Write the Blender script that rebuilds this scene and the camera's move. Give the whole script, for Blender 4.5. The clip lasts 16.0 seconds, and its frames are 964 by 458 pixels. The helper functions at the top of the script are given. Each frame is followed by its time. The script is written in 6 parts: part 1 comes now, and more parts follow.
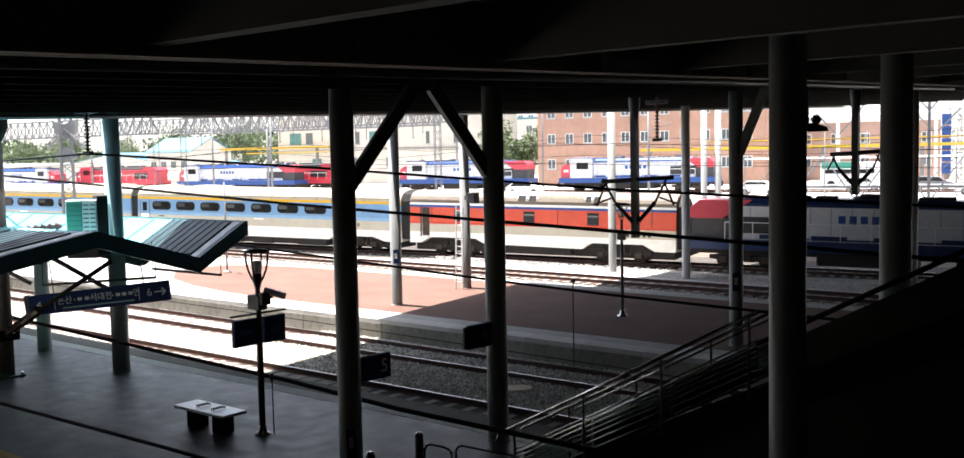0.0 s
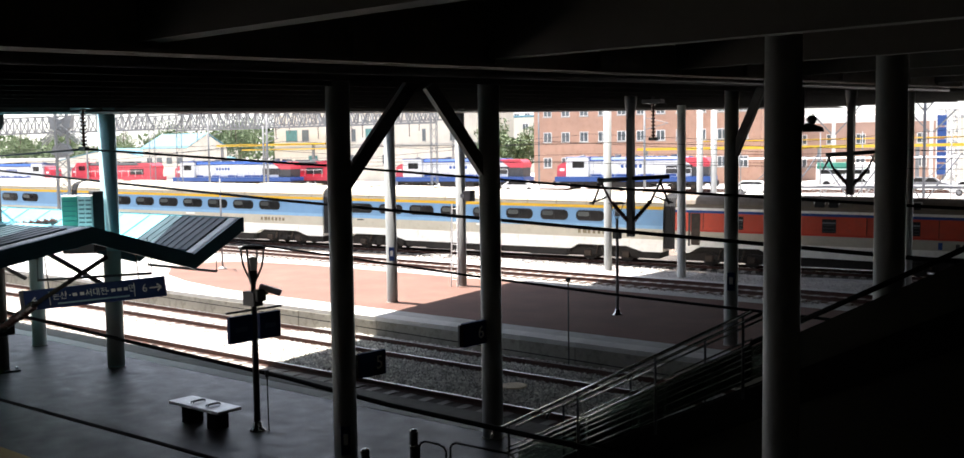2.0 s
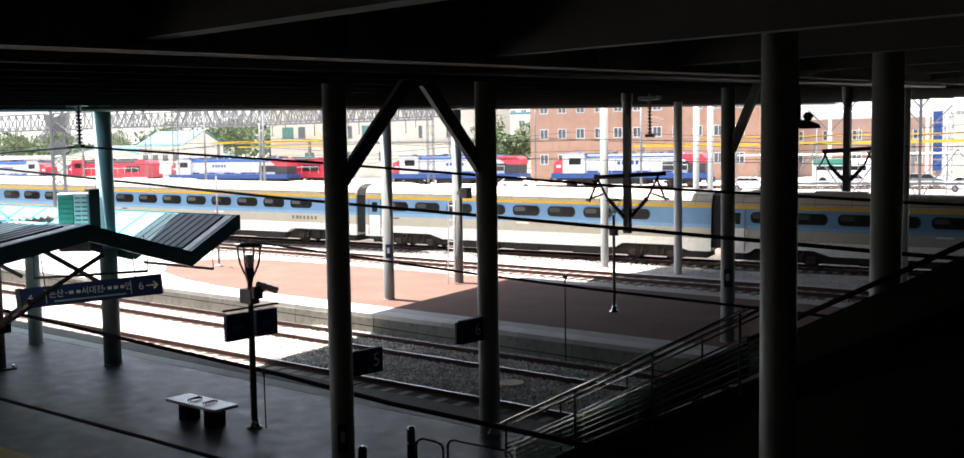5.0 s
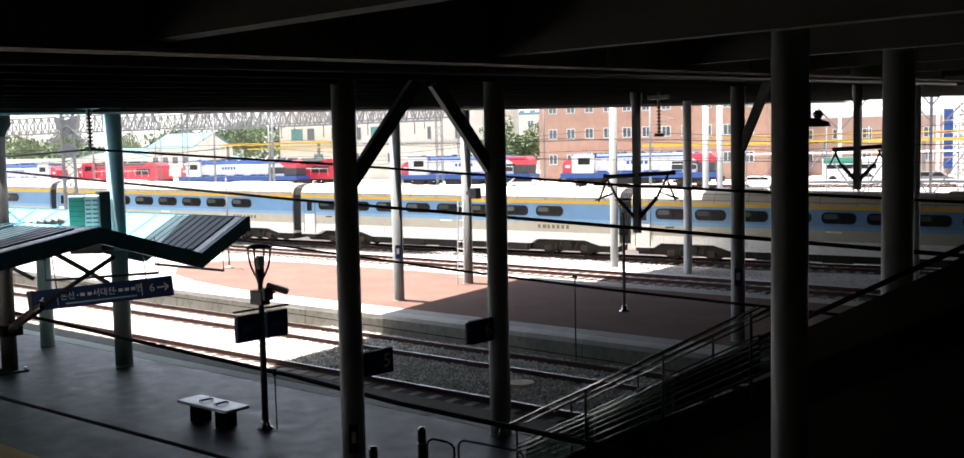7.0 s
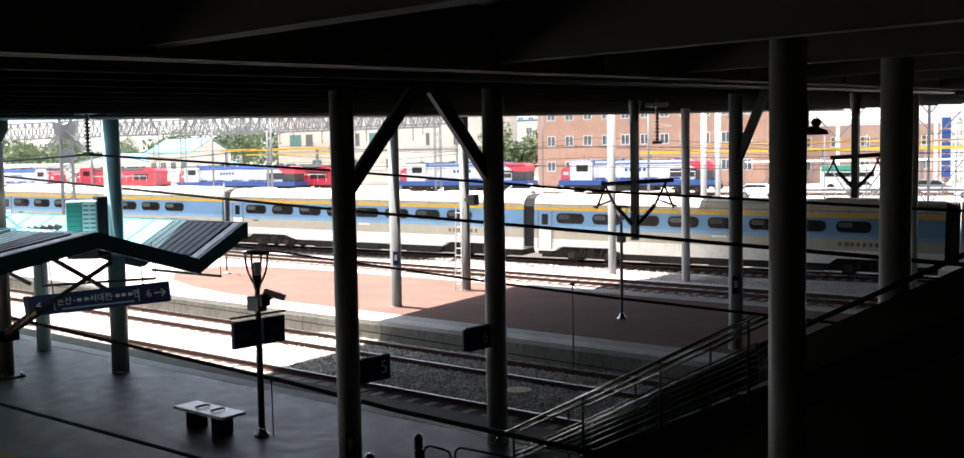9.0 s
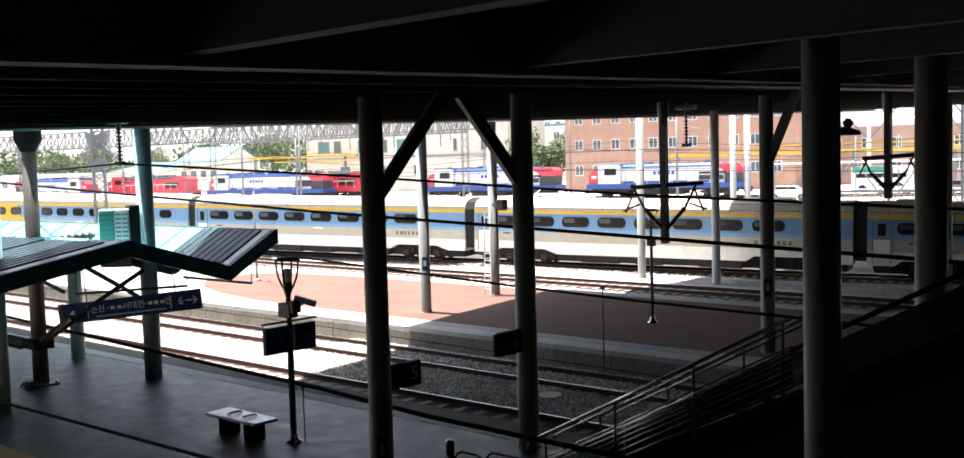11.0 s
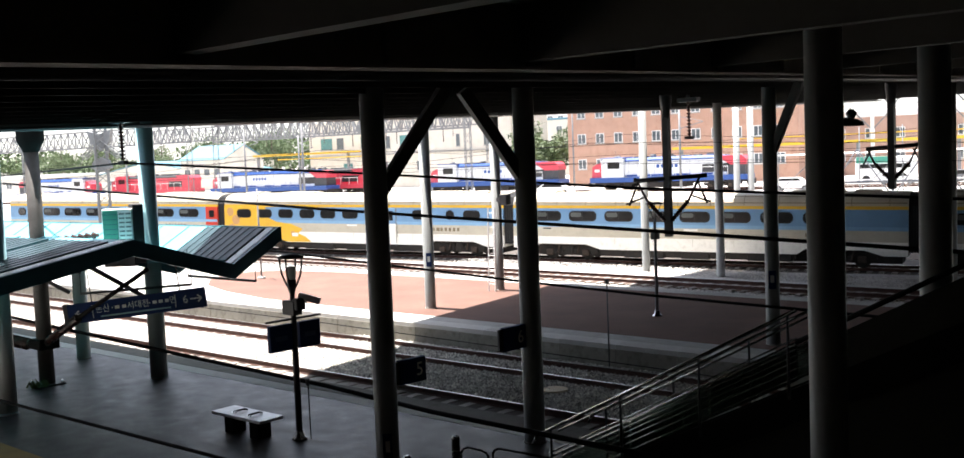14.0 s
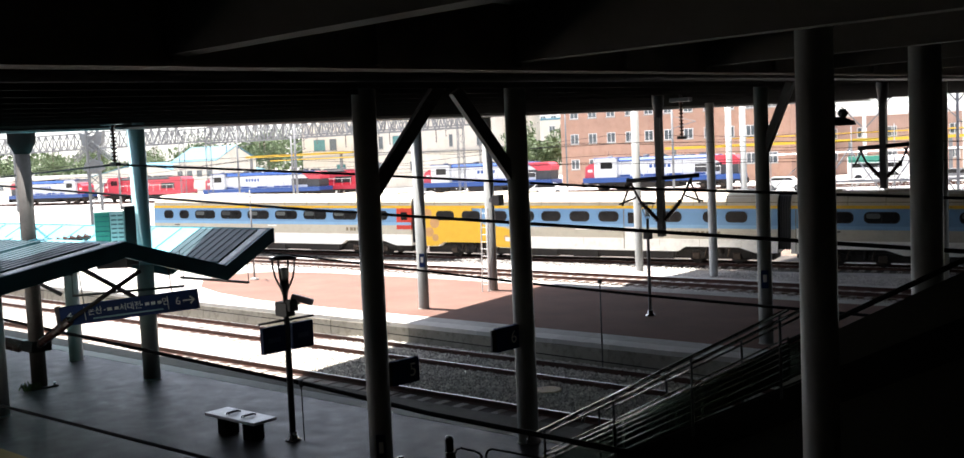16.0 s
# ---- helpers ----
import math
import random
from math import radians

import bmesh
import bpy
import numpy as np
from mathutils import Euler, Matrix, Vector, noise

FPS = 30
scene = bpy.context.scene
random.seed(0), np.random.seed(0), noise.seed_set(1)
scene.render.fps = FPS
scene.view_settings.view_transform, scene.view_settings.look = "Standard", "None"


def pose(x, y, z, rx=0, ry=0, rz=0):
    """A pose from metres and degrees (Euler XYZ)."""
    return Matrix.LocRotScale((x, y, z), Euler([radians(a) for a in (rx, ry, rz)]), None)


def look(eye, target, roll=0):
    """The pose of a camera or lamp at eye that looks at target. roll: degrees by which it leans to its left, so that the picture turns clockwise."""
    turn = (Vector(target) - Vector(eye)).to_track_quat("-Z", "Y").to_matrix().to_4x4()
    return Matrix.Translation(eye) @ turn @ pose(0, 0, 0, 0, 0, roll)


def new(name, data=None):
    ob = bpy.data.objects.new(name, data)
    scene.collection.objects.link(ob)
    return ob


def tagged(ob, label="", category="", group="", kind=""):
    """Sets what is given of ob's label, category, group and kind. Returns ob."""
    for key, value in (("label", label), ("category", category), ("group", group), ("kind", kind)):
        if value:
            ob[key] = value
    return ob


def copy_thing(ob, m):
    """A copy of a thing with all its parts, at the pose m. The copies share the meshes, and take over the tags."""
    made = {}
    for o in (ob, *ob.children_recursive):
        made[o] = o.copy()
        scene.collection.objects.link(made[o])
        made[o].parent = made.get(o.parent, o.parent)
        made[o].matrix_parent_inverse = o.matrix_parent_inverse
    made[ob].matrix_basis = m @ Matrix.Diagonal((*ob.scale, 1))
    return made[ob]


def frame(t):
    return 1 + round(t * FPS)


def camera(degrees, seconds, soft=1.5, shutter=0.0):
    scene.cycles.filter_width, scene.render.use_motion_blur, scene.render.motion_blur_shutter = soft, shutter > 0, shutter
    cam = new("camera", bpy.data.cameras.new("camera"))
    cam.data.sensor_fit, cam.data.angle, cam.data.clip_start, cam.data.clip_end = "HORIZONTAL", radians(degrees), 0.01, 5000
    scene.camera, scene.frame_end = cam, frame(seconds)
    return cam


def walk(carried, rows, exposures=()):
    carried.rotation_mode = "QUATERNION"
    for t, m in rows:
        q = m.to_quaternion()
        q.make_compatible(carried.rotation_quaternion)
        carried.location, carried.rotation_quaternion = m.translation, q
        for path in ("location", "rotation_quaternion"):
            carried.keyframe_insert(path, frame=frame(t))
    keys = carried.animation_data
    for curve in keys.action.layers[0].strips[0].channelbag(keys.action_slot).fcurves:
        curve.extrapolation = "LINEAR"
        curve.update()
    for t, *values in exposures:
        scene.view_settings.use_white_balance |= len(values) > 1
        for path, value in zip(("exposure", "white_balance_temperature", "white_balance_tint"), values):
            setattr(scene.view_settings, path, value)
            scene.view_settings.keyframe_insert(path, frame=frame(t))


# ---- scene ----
cam = camera(51.0, 16.0, soft=1.5)
# the camera's height over the platforms; rails lie at -0.5, ballast at -0.68
# seconds, x, y, z, yaw, pitch, roll of the camera
PATH = [
    (0.0, 0.046, -0.031, 5.417, 39.479, -4.150, 1.194),
    (0.5, 0.049, -0.036, 5.428, 39.483, -4.092, 0.999),
    (1.0, 0.052, -0.043, 5.419, 39.504, -4.081, 0.919),
    (1.5, 0.065, -0.054, 5.411, 39.374, -4.099, 0.823),
    (2.0, 0.067, -0.059, 5.417, 39.260, -4.263, 0.818),
    (2.5, 0.067, -0.064, 5.425, 39.430, -4.362, 0.501),
    (3.0, 0.059, -0.050, 5.417, 39.317, -4.364, 0.812),
    (3.5, 0.057, -0.050, 5.416, 38.929, -4.415, 0.768),
    (4.0, 0.067, -0.059, 5.422, 38.951, -4.380, 0.840),
    (6.5, 0.051, -0.055, 5.426, 39.357, -4.546, 1.081),
    (7.0, 0.052, -0.060, 5.416, 39.560, -4.406, 1.237),
    (7.5, 0.066, -0.053, 5.421, 39.751, -4.627, 1.179),
    (8.0, 0.067, -0.054, 5.424, 39.646, -4.810, 1.225),
    (8.5, 0.043, -0.038, 5.416, 38.700, -4.243, 0.794),
    (9.0, 0.047, -0.040, 5.421, 39.472, -4.039, 1.009),
    (9.5, 0.040, -0.037, 5.412, 40.919, -4.048, 1.203),
    (12.0, -0.011, -0.019, 5.415, 40.919, -3.630, 1.759),
    (12.5, 0.001, -0.007, 5.415, 41.103, -3.857, 1.655),
    (13.0, 0.001, -0.016, 5.419, 41.096, -4.157, 1.789),
    (13.5, 0.001, -0.004, 5.426, 41.024, -4.109, 2.019),
    (14.0, -0.004, -0.007, 5.417, 41.194, -3.989, 2.327),
    (14.5, 0.002, -0.001, 5.421, 41.001, -3.871, 2.510),
    (15.0, 0.009, -0.006, 5.422, 40.887, -3.982, 2.285),
    (15.5, 0.004, -0.007, 5.417, 40.741, -4.029, 2.029),
    (16.0, 0.007, -0.003, 5.420, 40.805, -3.984, 2.499),
]
walk(cam, [(t, pose(x, y, z, 90 + p, r, w)) for t, x, y, z, w, p, r in PATH], exposures=[(0.0, 2.0, 6520, 13), (16.0, 2.0, 6520, 13)])

# ---- light ----
SUN_ELEV, SUN_AZ = 78.0, 6.0   # the sun stands high, over the far left end of the tracks
world = bpy.data.worlds.new("sky")
scene.world = world
world.use_nodes = True
wn = world.node_tree
for n in list(wn.nodes):
    wn.nodes.remove(n)
sky = wn.nodes.new("ShaderNodeTexSky")
sky.sky_type, sky.sun_disc = "NISHITA", False
sky.sun_elevation, sky.sun_rotation = radians(SUN_ELEV), radians(-90 - SUN_AZ)
sky.air_density, sky.dust_density = 1.0, 1.2
bg = wn.nodes.new("ShaderNodeBackground")
bg.inputs["Strength"].default_value = 0.098
wo = wn.nodes.new("ShaderNodeOutputWorld")
haze = wn.nodes.new("ShaderNodeHueSaturation")
haze.inputs["Saturation"].default_value = 0.5
wn.links.new(sky.outputs[0], haze.inputs["Color"])
wn.links.new(haze.outputs[0], bg.inputs[0])
wn.links.new(bg.outputs[0], wo.inputs[0])

sun = new("sun", bpy.data.lights.new("sun", "SUN"))
sun.data.energy, sun.data.angle, sun.data.color = 5.0, radians(0.5), (1.0, 0.96, 0.9)
SUN_DIR = Vector((math.cos(radians(SUN_ELEV)) * math.cos(radians(SUN_AZ)), math.cos(radians(SUN_ELEV)) * math.sin(radians(SUN_AZ)), -math.sin(radians(SUN_ELEV))))
sun.matrix_basis = look(-SUN_DIR * 80, (0, 0, 0))


# ---- materials ----
def mat(name, base, rough=0.7, metal=0.0, var=0.12, scale=3.0, fine=40.0, bump=0.15, dirt=None, dirt_amount=0.3, spec=0.5, per_object=0.0, spread=0.2, rough_var=0.12, per_island=0.0):
    """A surface with two scales of variation: broad stains and a fine grain, with some relief."""
    m = bpy.data.materials.new(name)
    m.use_nodes = True
    nt = m.node_tree
    b = nt.nodes["Principled BSDF"]
    b.inputs["Metallic"].default_value = metal
    b.inputs["Specular IOR Level"].default_value = spec
    co = nt.nodes.new("ShaderNodeTexCoord")
    big = nt.nodes.new("ShaderNodeTexNoise")
    big.inputs["Scale"].default_value, big.inputs["Detail"].default_value = scale, 5
    small = nt.nodes.new("ShaderNodeTexNoise")
    small.inputs["Scale"].default_value, small.inputs["Detail"].default_value = fine, 3
    nt.links.new(co.outputs["Object"], big.inputs["Vector"])
    nt.links.new(co.outputs["Object"], small.inputs["Vector"])
    ramp = nt.nodes.new("ShaderNodeValToRGB")
    lo = [c * (1 - var) for c in base]
    hi = [min(1, c * (1 + var)) for c in base]
    ramp.color_ramp.elements[0].position, ramp.color_ramp.elements[0].color = 0.5 - spread, (*lo, 1)
    ramp.color_ramp.elements[1].position, ramp.color_ramp.elements[1].color = 0.5 + spread, (*hi, 1)
    nt.links.new(big.outputs["Fac"], ramp.inputs["Fac"])
    col = ramp.outputs["Color"]
    mix = nt.nodes.new("ShaderNodeMixRGB")
    mix.blend_type = "MULTIPLY"
    mix.inputs["Fac"].default_value = min(1.0, var * 2.5)
    nt.links.new(col, mix.inputs["Color1"])
    nt.links.new(small.outputs["Fac"], mix.inputs["Color2"])
    g = nt.nodes.new("ShaderNodeMixRGB")
    g.blend_type = "MIX"
    g.inputs["Fac"].default_value = 0.5
    nt.links.new(mix.outputs["Color"], g.inputs["Color1"])
    nt.links.new(col, g.inputs["Color2"])
    col = g.outputs["Color"]
    if dirt:
        spots = nt.nodes.new("ShaderNodeTexNoise")
        spots.inputs["Scale"].default_value, spots.inputs["Detail"].default_value, spots.inputs["Roughness"].default_value = scale * 2.3, 8, 0.65
        nt.links.new(co.outputs["Object"], spots.inputs["Vector"])
        cut = nt.nodes.new("ShaderNodeMapRange")
        cut.inputs["From Min"].default_value, cut.inputs["From Max"].default_value = 0.5, 0.72
        cut.inputs["To Max"].default_value = dirt_amount
        nt.links.new(spots.outputs["Fac"], cut.inputs["Value"])
        d = nt.nodes.new("ShaderNodeMixRGB")
        d.inputs["Color2"].default_value = (*dirt, 1)
        nt.links.new(cut.outputs["Result"], d.inputs["Fac"])
        nt.links.new(col, d.inputs["Color1"])
        col = d.outputs["Color"]
    if per_object or per_island:
        info = nt.nodes.new("ShaderNodeObjectInfo" if per_object else "ShaderNodeNewGeometry")
        hsv = nt.nodes.new("ShaderNodeHueSaturation")
        rng = nt.nodes.new("ShaderNodeMapRange")
        rng.inputs["To Min"].default_value, rng.inputs["To Max"].default_value = 1 - per_object - per_island, 1 + per_object + per_island * 0.6
        nt.links.new(info.outputs["Random" if per_object else "Random Per Island"], rng.inputs["Value"])
        nt.links.new(rng.outputs["Result"], hsv.inputs["Value"])
        nt.links.new(col, hsv.inputs["Color"])
        col = hsv.outputs["Color"]
    nt.links.new(col, b.inputs["Base Color"])
    rr = nt.nodes.new("ShaderNodeMapRange")
    rr.inputs["To Min"].default_value, rr.inputs["To Max"].default_value = max(0.02, rough - rough_var), min(1.0, rough + rough_var)
    nt.links.new(big.outputs["Fac"], rr.inputs["Value"])
    nt.links.new(rr.outputs["Result"], b.inputs["Roughness"])
    if bump:
        bp = nt.nodes.new("ShaderNodeBump")
        bp.inputs["Strength"].default_value, bp.inputs["Distance"].default_value = bump, 0.01
        nt.links.new(small.outputs["Fac"], bp.inputs["Height"])
        nt.links.new(bp.outputs["Normal"], b.inputs["Normal"])
    return m


ballast_m = mat("ballast", (0.5, 0.48, 0.455), 0.95, var=0.35, scale=0.6, fine=14, bump=1.0, dirt=(0.2, 0.15, 0.11), dirt_amount=0.4)
gravel_m = mat("fine_gravel", (0.66, 0.63, 0.585), 0.95, var=0.2, scale=2, fine=30, bump=0.4, per_island=0.35)
stone_m = mat("stone", (0.8, 0.755, 0.69), 0.9, var=0.3, scale=4, fine=30, bump=0.3, per_island=0.72)
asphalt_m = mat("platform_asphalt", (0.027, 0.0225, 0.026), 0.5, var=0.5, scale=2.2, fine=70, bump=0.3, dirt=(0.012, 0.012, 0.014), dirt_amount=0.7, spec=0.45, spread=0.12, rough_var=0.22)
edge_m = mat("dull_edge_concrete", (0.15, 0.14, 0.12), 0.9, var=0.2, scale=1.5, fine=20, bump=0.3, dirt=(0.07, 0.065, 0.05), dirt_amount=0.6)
redpave_m = mat("red_paving", (0.16, 0.092, 0.072), 0.9, var=0.16, scale=0.5, fine=20, bump=0.2, dirt=(0.11, 0.07, 0.058), dirt_amount=0.6, spec=0.15)
concrete_m = mat("concrete", (0.42, 0.41, 0.38), 0.85, var=0.15, scale=1.2, fine=18, bump=0.3, dirt=(0.2, 0.18, 0.15), dirt_amount=0.5)
coping_m = mat("coping", (0.5, 0.49, 0.46), 0.8, var=0.1, scale=1.5, fine=20, bump=0.2, dirt=(0.3, 0.28, 0.25), dirt_amount=0.3, per_object=0.08)
wall_panel_m = mat("wall_panel", (0.27, 0.255, 0.215), 0.9, var=0.2, scale=0.9, fine=18, bump=0.3, dirt=(0.07, 0.065, 0.04), dirt_amount=0.85, per_object=0.25)
yellow_paint_m = mat("yellow_paving", (0.32, 0.21, 0.06), 0.8, var=0.12)
rail_m = mat("rusty_rail", (0.075, 0.031, 0.021), 0.8, metal=0.0, var=0.3, scale=2, fine=30)
railhead_m = mat("rail_head", (0.55, 0.52, 0.49), 0.3, metal=0.9, var=0.15)
sleeper_m = mat("sleeper_concrete", (0.33, 0.3, 0.27), 0.9, var=0.15, scale=3, fine=25, per_object=0.15)
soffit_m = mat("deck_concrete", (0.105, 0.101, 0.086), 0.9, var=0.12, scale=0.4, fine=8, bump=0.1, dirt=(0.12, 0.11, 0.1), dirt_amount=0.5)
girder_m = mat("girder_paint", (0.24, 0.21, 0.17), 0.8, var=0.15, scale=0.6, fine=10, bump=0.1, dirt=(0.1, 0.085, 0.07), dirt_amount=0.5)
# paler copy of the column paint, brightened in place of sky and ground light
lit_column_m = mat("lit_column_paint", (0.58, 0.58, 0.56), 0.5, var=0.08, scale=1.5, fine=20, bump=0.05, dirt=(0.35, 0.33, 0.3), dirt_amount=0.4)
column_m = mat("column_paint", (0.31, 0.32, 0.31), 0.45, var=0.08, scale=1.5, fine=20, bump=0.05, dirt=(0.25, 0.24, 0.22), dirt_amount=0.3)
steel_dark_m = mat("dark_steel", (0.06, 0.06, 0.062), 0.5, metal=0.3, var=0.2, scale=3)
teal_roof_m = mat("teal_roof", (0.11, 0.4, 0.46), 0.5, var=0.06, scale=0.7, fine=10, bump=0.05, dirt=(0.17, 0.4, 0.44), dirt_amount=0.4)
teal_m = mat("teal_paint", (0.02, 0.115, 0.14), 0.4, var=0.12, scale=2)
pale_blue_m = mat("pale_blue_paint", (0.3, 0.52, 0.56), 0.45, var=0.06, scale=1.5)
wire_m = mat("black_cable", (0.008, 0.008, 0.009), 0.8, var=0.1, spec=0.1)
stainless_m = mat("stainless", (0.62, 0.62, 0.6), 0.16, metal=1.0, var=0.05)
navy_m = mat("navy_sign", (0.015, 0.035, 0.12), 0.6, var=0.06, bump=0, spec=0.12)
dull_blue_m = mat("dull_blue_print", (0.04, 0.07, 0.17), 0.6, var=0.06, bump=0)
white_m = mat("white_paint", (0.78, 0.78, 0.76), 0.4, var=0.04, bump=0.03)
glass_m = mat("dark_glass", (0.02, 0.02, 0.02), 0.08, var=0.3, bump=0, spec=0.35)


cream_m = mat("cream_paint", (0.48, 0.43, 0.33), 0.4, var=0.06, scale=1.2, fine=12, bump=0.02, dirt=(0.35, 0.3, 0.22), dirt_amount=0.25)
beige_m = mat("beige_paint", (0.5, 0.46, 0.36), 0.45, var=0.06, scale=1.2, bump=0.02, dirt=(0.3, 0.25, 0.18), dirt_amount=0.3)
car_white_m = mat("coach_white", (0.88, 0.86, 0.79), 0.4, var=0.05, scale=1.5, bump=0.02, dirt=(0.4, 0.36, 0.28), dirt_amount=0.3)
car_blue_m = mat("coach_blue", (0.16, 0.31, 0.49), 0.35, var=0.06, scale=1.2, bump=0.02, dirt=(0.2, 0.27, 0.36), dirt_amount=0.25)
car_yellow_m = mat("coach_yellow", (0.72, 0.42, 0.03), 0.35, var=0.05, bump=0.02)
car_orange_m = mat("coach_orange_art", (0.55, 0.3, 0.12), 0.4, var=0.1, bump=0.02)
car_red_m = mat("coach_red", (0.56, 0.04, 0.02), 0.35, var=0.06, scale=1.2, bump=0.02, dirt=(0.3, 0.07, 0.05), dirt_amount=0.3)
loco_red_m = mat("loco_red", (0.56, 0.055, 0.08), 0.35, var=0.06, bump=0.02, dirt=(0.3, 0.05, 0.05), dirt_amount=0.3)
loco_blue_m = mat("loco_blue", (0.018, 0.07, 0.26), 0.35, var=0.08, bump=0.02)
# loco_blue made darker, with the deck's shade in the colour
loco_shaded_blue_m = mat("loco_shaded_blue", (0.008, 0.024, 0.09), 0.35, var=0.08, bump=0.02)
loco_white_m = mat("loco_white", (0.62, 0.63, 0.64), 0.4, var=0.05, bump=0.02, dirt=(0.4, 0.4, 0.4), dirt_amount=0.3)
van_red_m = mat("van_red", (0.64, 0.085, 0.04), 0.5, var=0.1, scale=1.0, fine=9, bump=0.02, dirt=(0.38, 0.1, 0.07), dirt_amount=0.4)
car_pale_blue_m = mat("coach_pale_blue", (0.22, 0.4, 0.58), 0.4, var=0.06, bump=0.02)
blind_m = mat("grey_blind", (0.06, 0.066, 0.06), 0.7, var=0.1, bump=0, per_object=0.6)
axle_m = mat("rusty_casting", (0.06, 0.042, 0.03), 0.85, var=0.35, scale=5)
vent_m = mat("roof_vent_paint", (0.27, 0.26, 0.19), 0.6, var=0.12, scale=3)
# colour of the deep shade below the stairs
shade_wall_m = mat("stair_shade", (0.04, 0.041, 0.032), 0.9, var=0.25, scale=0.8, fine=12, bump=0.1)
grimy_roof_m = mat("grimy_roof", (0.2, 0.165, 0.13), 0.7, var=0.15, scale=0.9, fine=8, bump=0.05, dirt=(0.1, 0.08, 0.06), dirt_amount=0.5)
bellows_m = mat("rubber_bellows", (0.012, 0.012, 0.012), 0.8, var=0.2)
under_m = mat("grimy_underframe", (0.02, 0.017, 0.015), 0.85, var=0.35, scale=4, dirt=(0.05, 0.035, 0.025), dirt_amount=0.5)
brick_m = mat("red_brick", (0.46, 0.28, 0.205), 0.9, var=0.1, scale=0.5, fine=6, bump=0.3, dirt=(0.3, 0.14, 0.09), dirt_amount=0.5)
cream_wall_m = mat("cream_render", (0.64, 0.6, 0.52), 0.9, var=0.08, scale=0.3, fine=5, dirt=(0.4, 0.36, 0.28), dirt_amount=0.4)
blue_roof_m = mat("blue_sheet_roof", (0.075, 0.2, 0.26), 0.6, var=0.08, scale=0.3)
grey_roof_m = mat("grey_roof", (0.3, 0.3, 0.3), 0.8, var=0.15, scale=0.3)
pale_steel_m = mat("pale_steel", (0.17, 0.18, 0.2), 0.6, var=0.1, scale=2)
galv_m = mat("galvanised_steel", (0.2, 0.205, 0.21), 0.6, metal=0.1, var=0.15)
leaf_m = mat("leaves", (0.085, 0.13, 0.05), 0.7, var=0.4, scale=0.8, fine=4, bump=0)
bark_m = mat("bark", (0.12, 0.09, 0.06), 0.9, var=0.3)
green_m = mat("green_grille", (0.05, 0.28, 0.2), 0.5, var=0.1)
crane_m = mat("yellow_steel", (0.7, 0.45, 0.03), 0.5, var=0.08)
green_glass_m = mat("green_glass", (0.1, 0.25, 0.24), 0.15, var=0.2, bump=0, spec=0.6)
pane_m = mat("window_glass", (0.12, 0.14, 0.15), 0.1, var=0.2, bump=0, spec=0.8)
granite_m = mat("pale_granite", (0.9, 0.89, 0.9), 0.25, var=0.1, fine=60, bump=0.05)
panel_m = mat("dark_roof_glazing", (0.035, 0.068, 0.08), 0.4, var=0.25, scale=1.5, bump=0.05, dirt=(0.06, 0.08, 0.085), dirt_amount=0.4, spec=0.2)
insulator_m = mat("brown_porcelain", (0.06, 0.03, 0.025), 0.25, var=0.1)
sandy_m = mat("sandy_concrete", (0.72, 0.6, 0.42), 0.85, var=0.12, scale=4, fine=30, bump=0.2)
weed_m = mat("weeds", (0.08, 0.13, 0.03), 0.8, var=0.4)
pink_brick_m = mat("pale_brick", (0.45, 0.3, 0.24), 0.9, var=0.1, scale=0.5, fine=6, bump=0.3)
brown_steel_m = mat("brown_steel", (0.075, 0.066, 0.058), 0.6, var=0.3, scale=3, dirt=(0.03, 0.025, 0.02), dirt_amount=0.6)
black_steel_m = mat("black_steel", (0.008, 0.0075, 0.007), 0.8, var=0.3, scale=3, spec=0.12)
# far darker than soffit_m: the shade under the deck is in this colour
shade_plate_m = mat("shaded_deck_plate", (0.02, 0.0185, 0.0155), 0.95, var=0.35, scale=0.5, fine=8, bump=0.2, dirt=(0.015, 0.014, 0.012), dirt_amount=0.7, spec=0.08)
bed_m = mat("oily_shaded_ballast", (0.085, 0.07, 0.058), 0.95, var=0.4, scale=0.8, fine=12, bump=1.0, dirt=(0.03, 0.025, 0.02), dirt_amount=0.7)
rusty_bed_m = mat("rusty_ballast", (0.2, 0.14, 0.105), 0.95, var=0.4, scale=1.2, fine=14, bump=1.0, dirt=(0.1, 0.07, 0.05), dirt_amount=0.7)
packed_m = mat("packed_ballast", (0.42, 0.39, 0.35), 0.95, var=0.4, scale=1.5, fine=16, bump=1.0, dirt=(0.3, 0.24, 0.18), dirt_amount=0.5)
roof_seam_m = mat("roof_seam", (0.2, 0.16, 0.1), 0.7, var=0.2)
tint_m = mat("tinted_glass", (0.2, 0.26, 0.21), 0.06, var=0.2, bump=0)
tint_m.node_tree.nodes["Principled BSDF"].inputs["Transmission Weight"].default_value = 0.9
tint_m.node_tree.nodes["Principled BSDF"].inputs["IOR"].default_value = 1.1


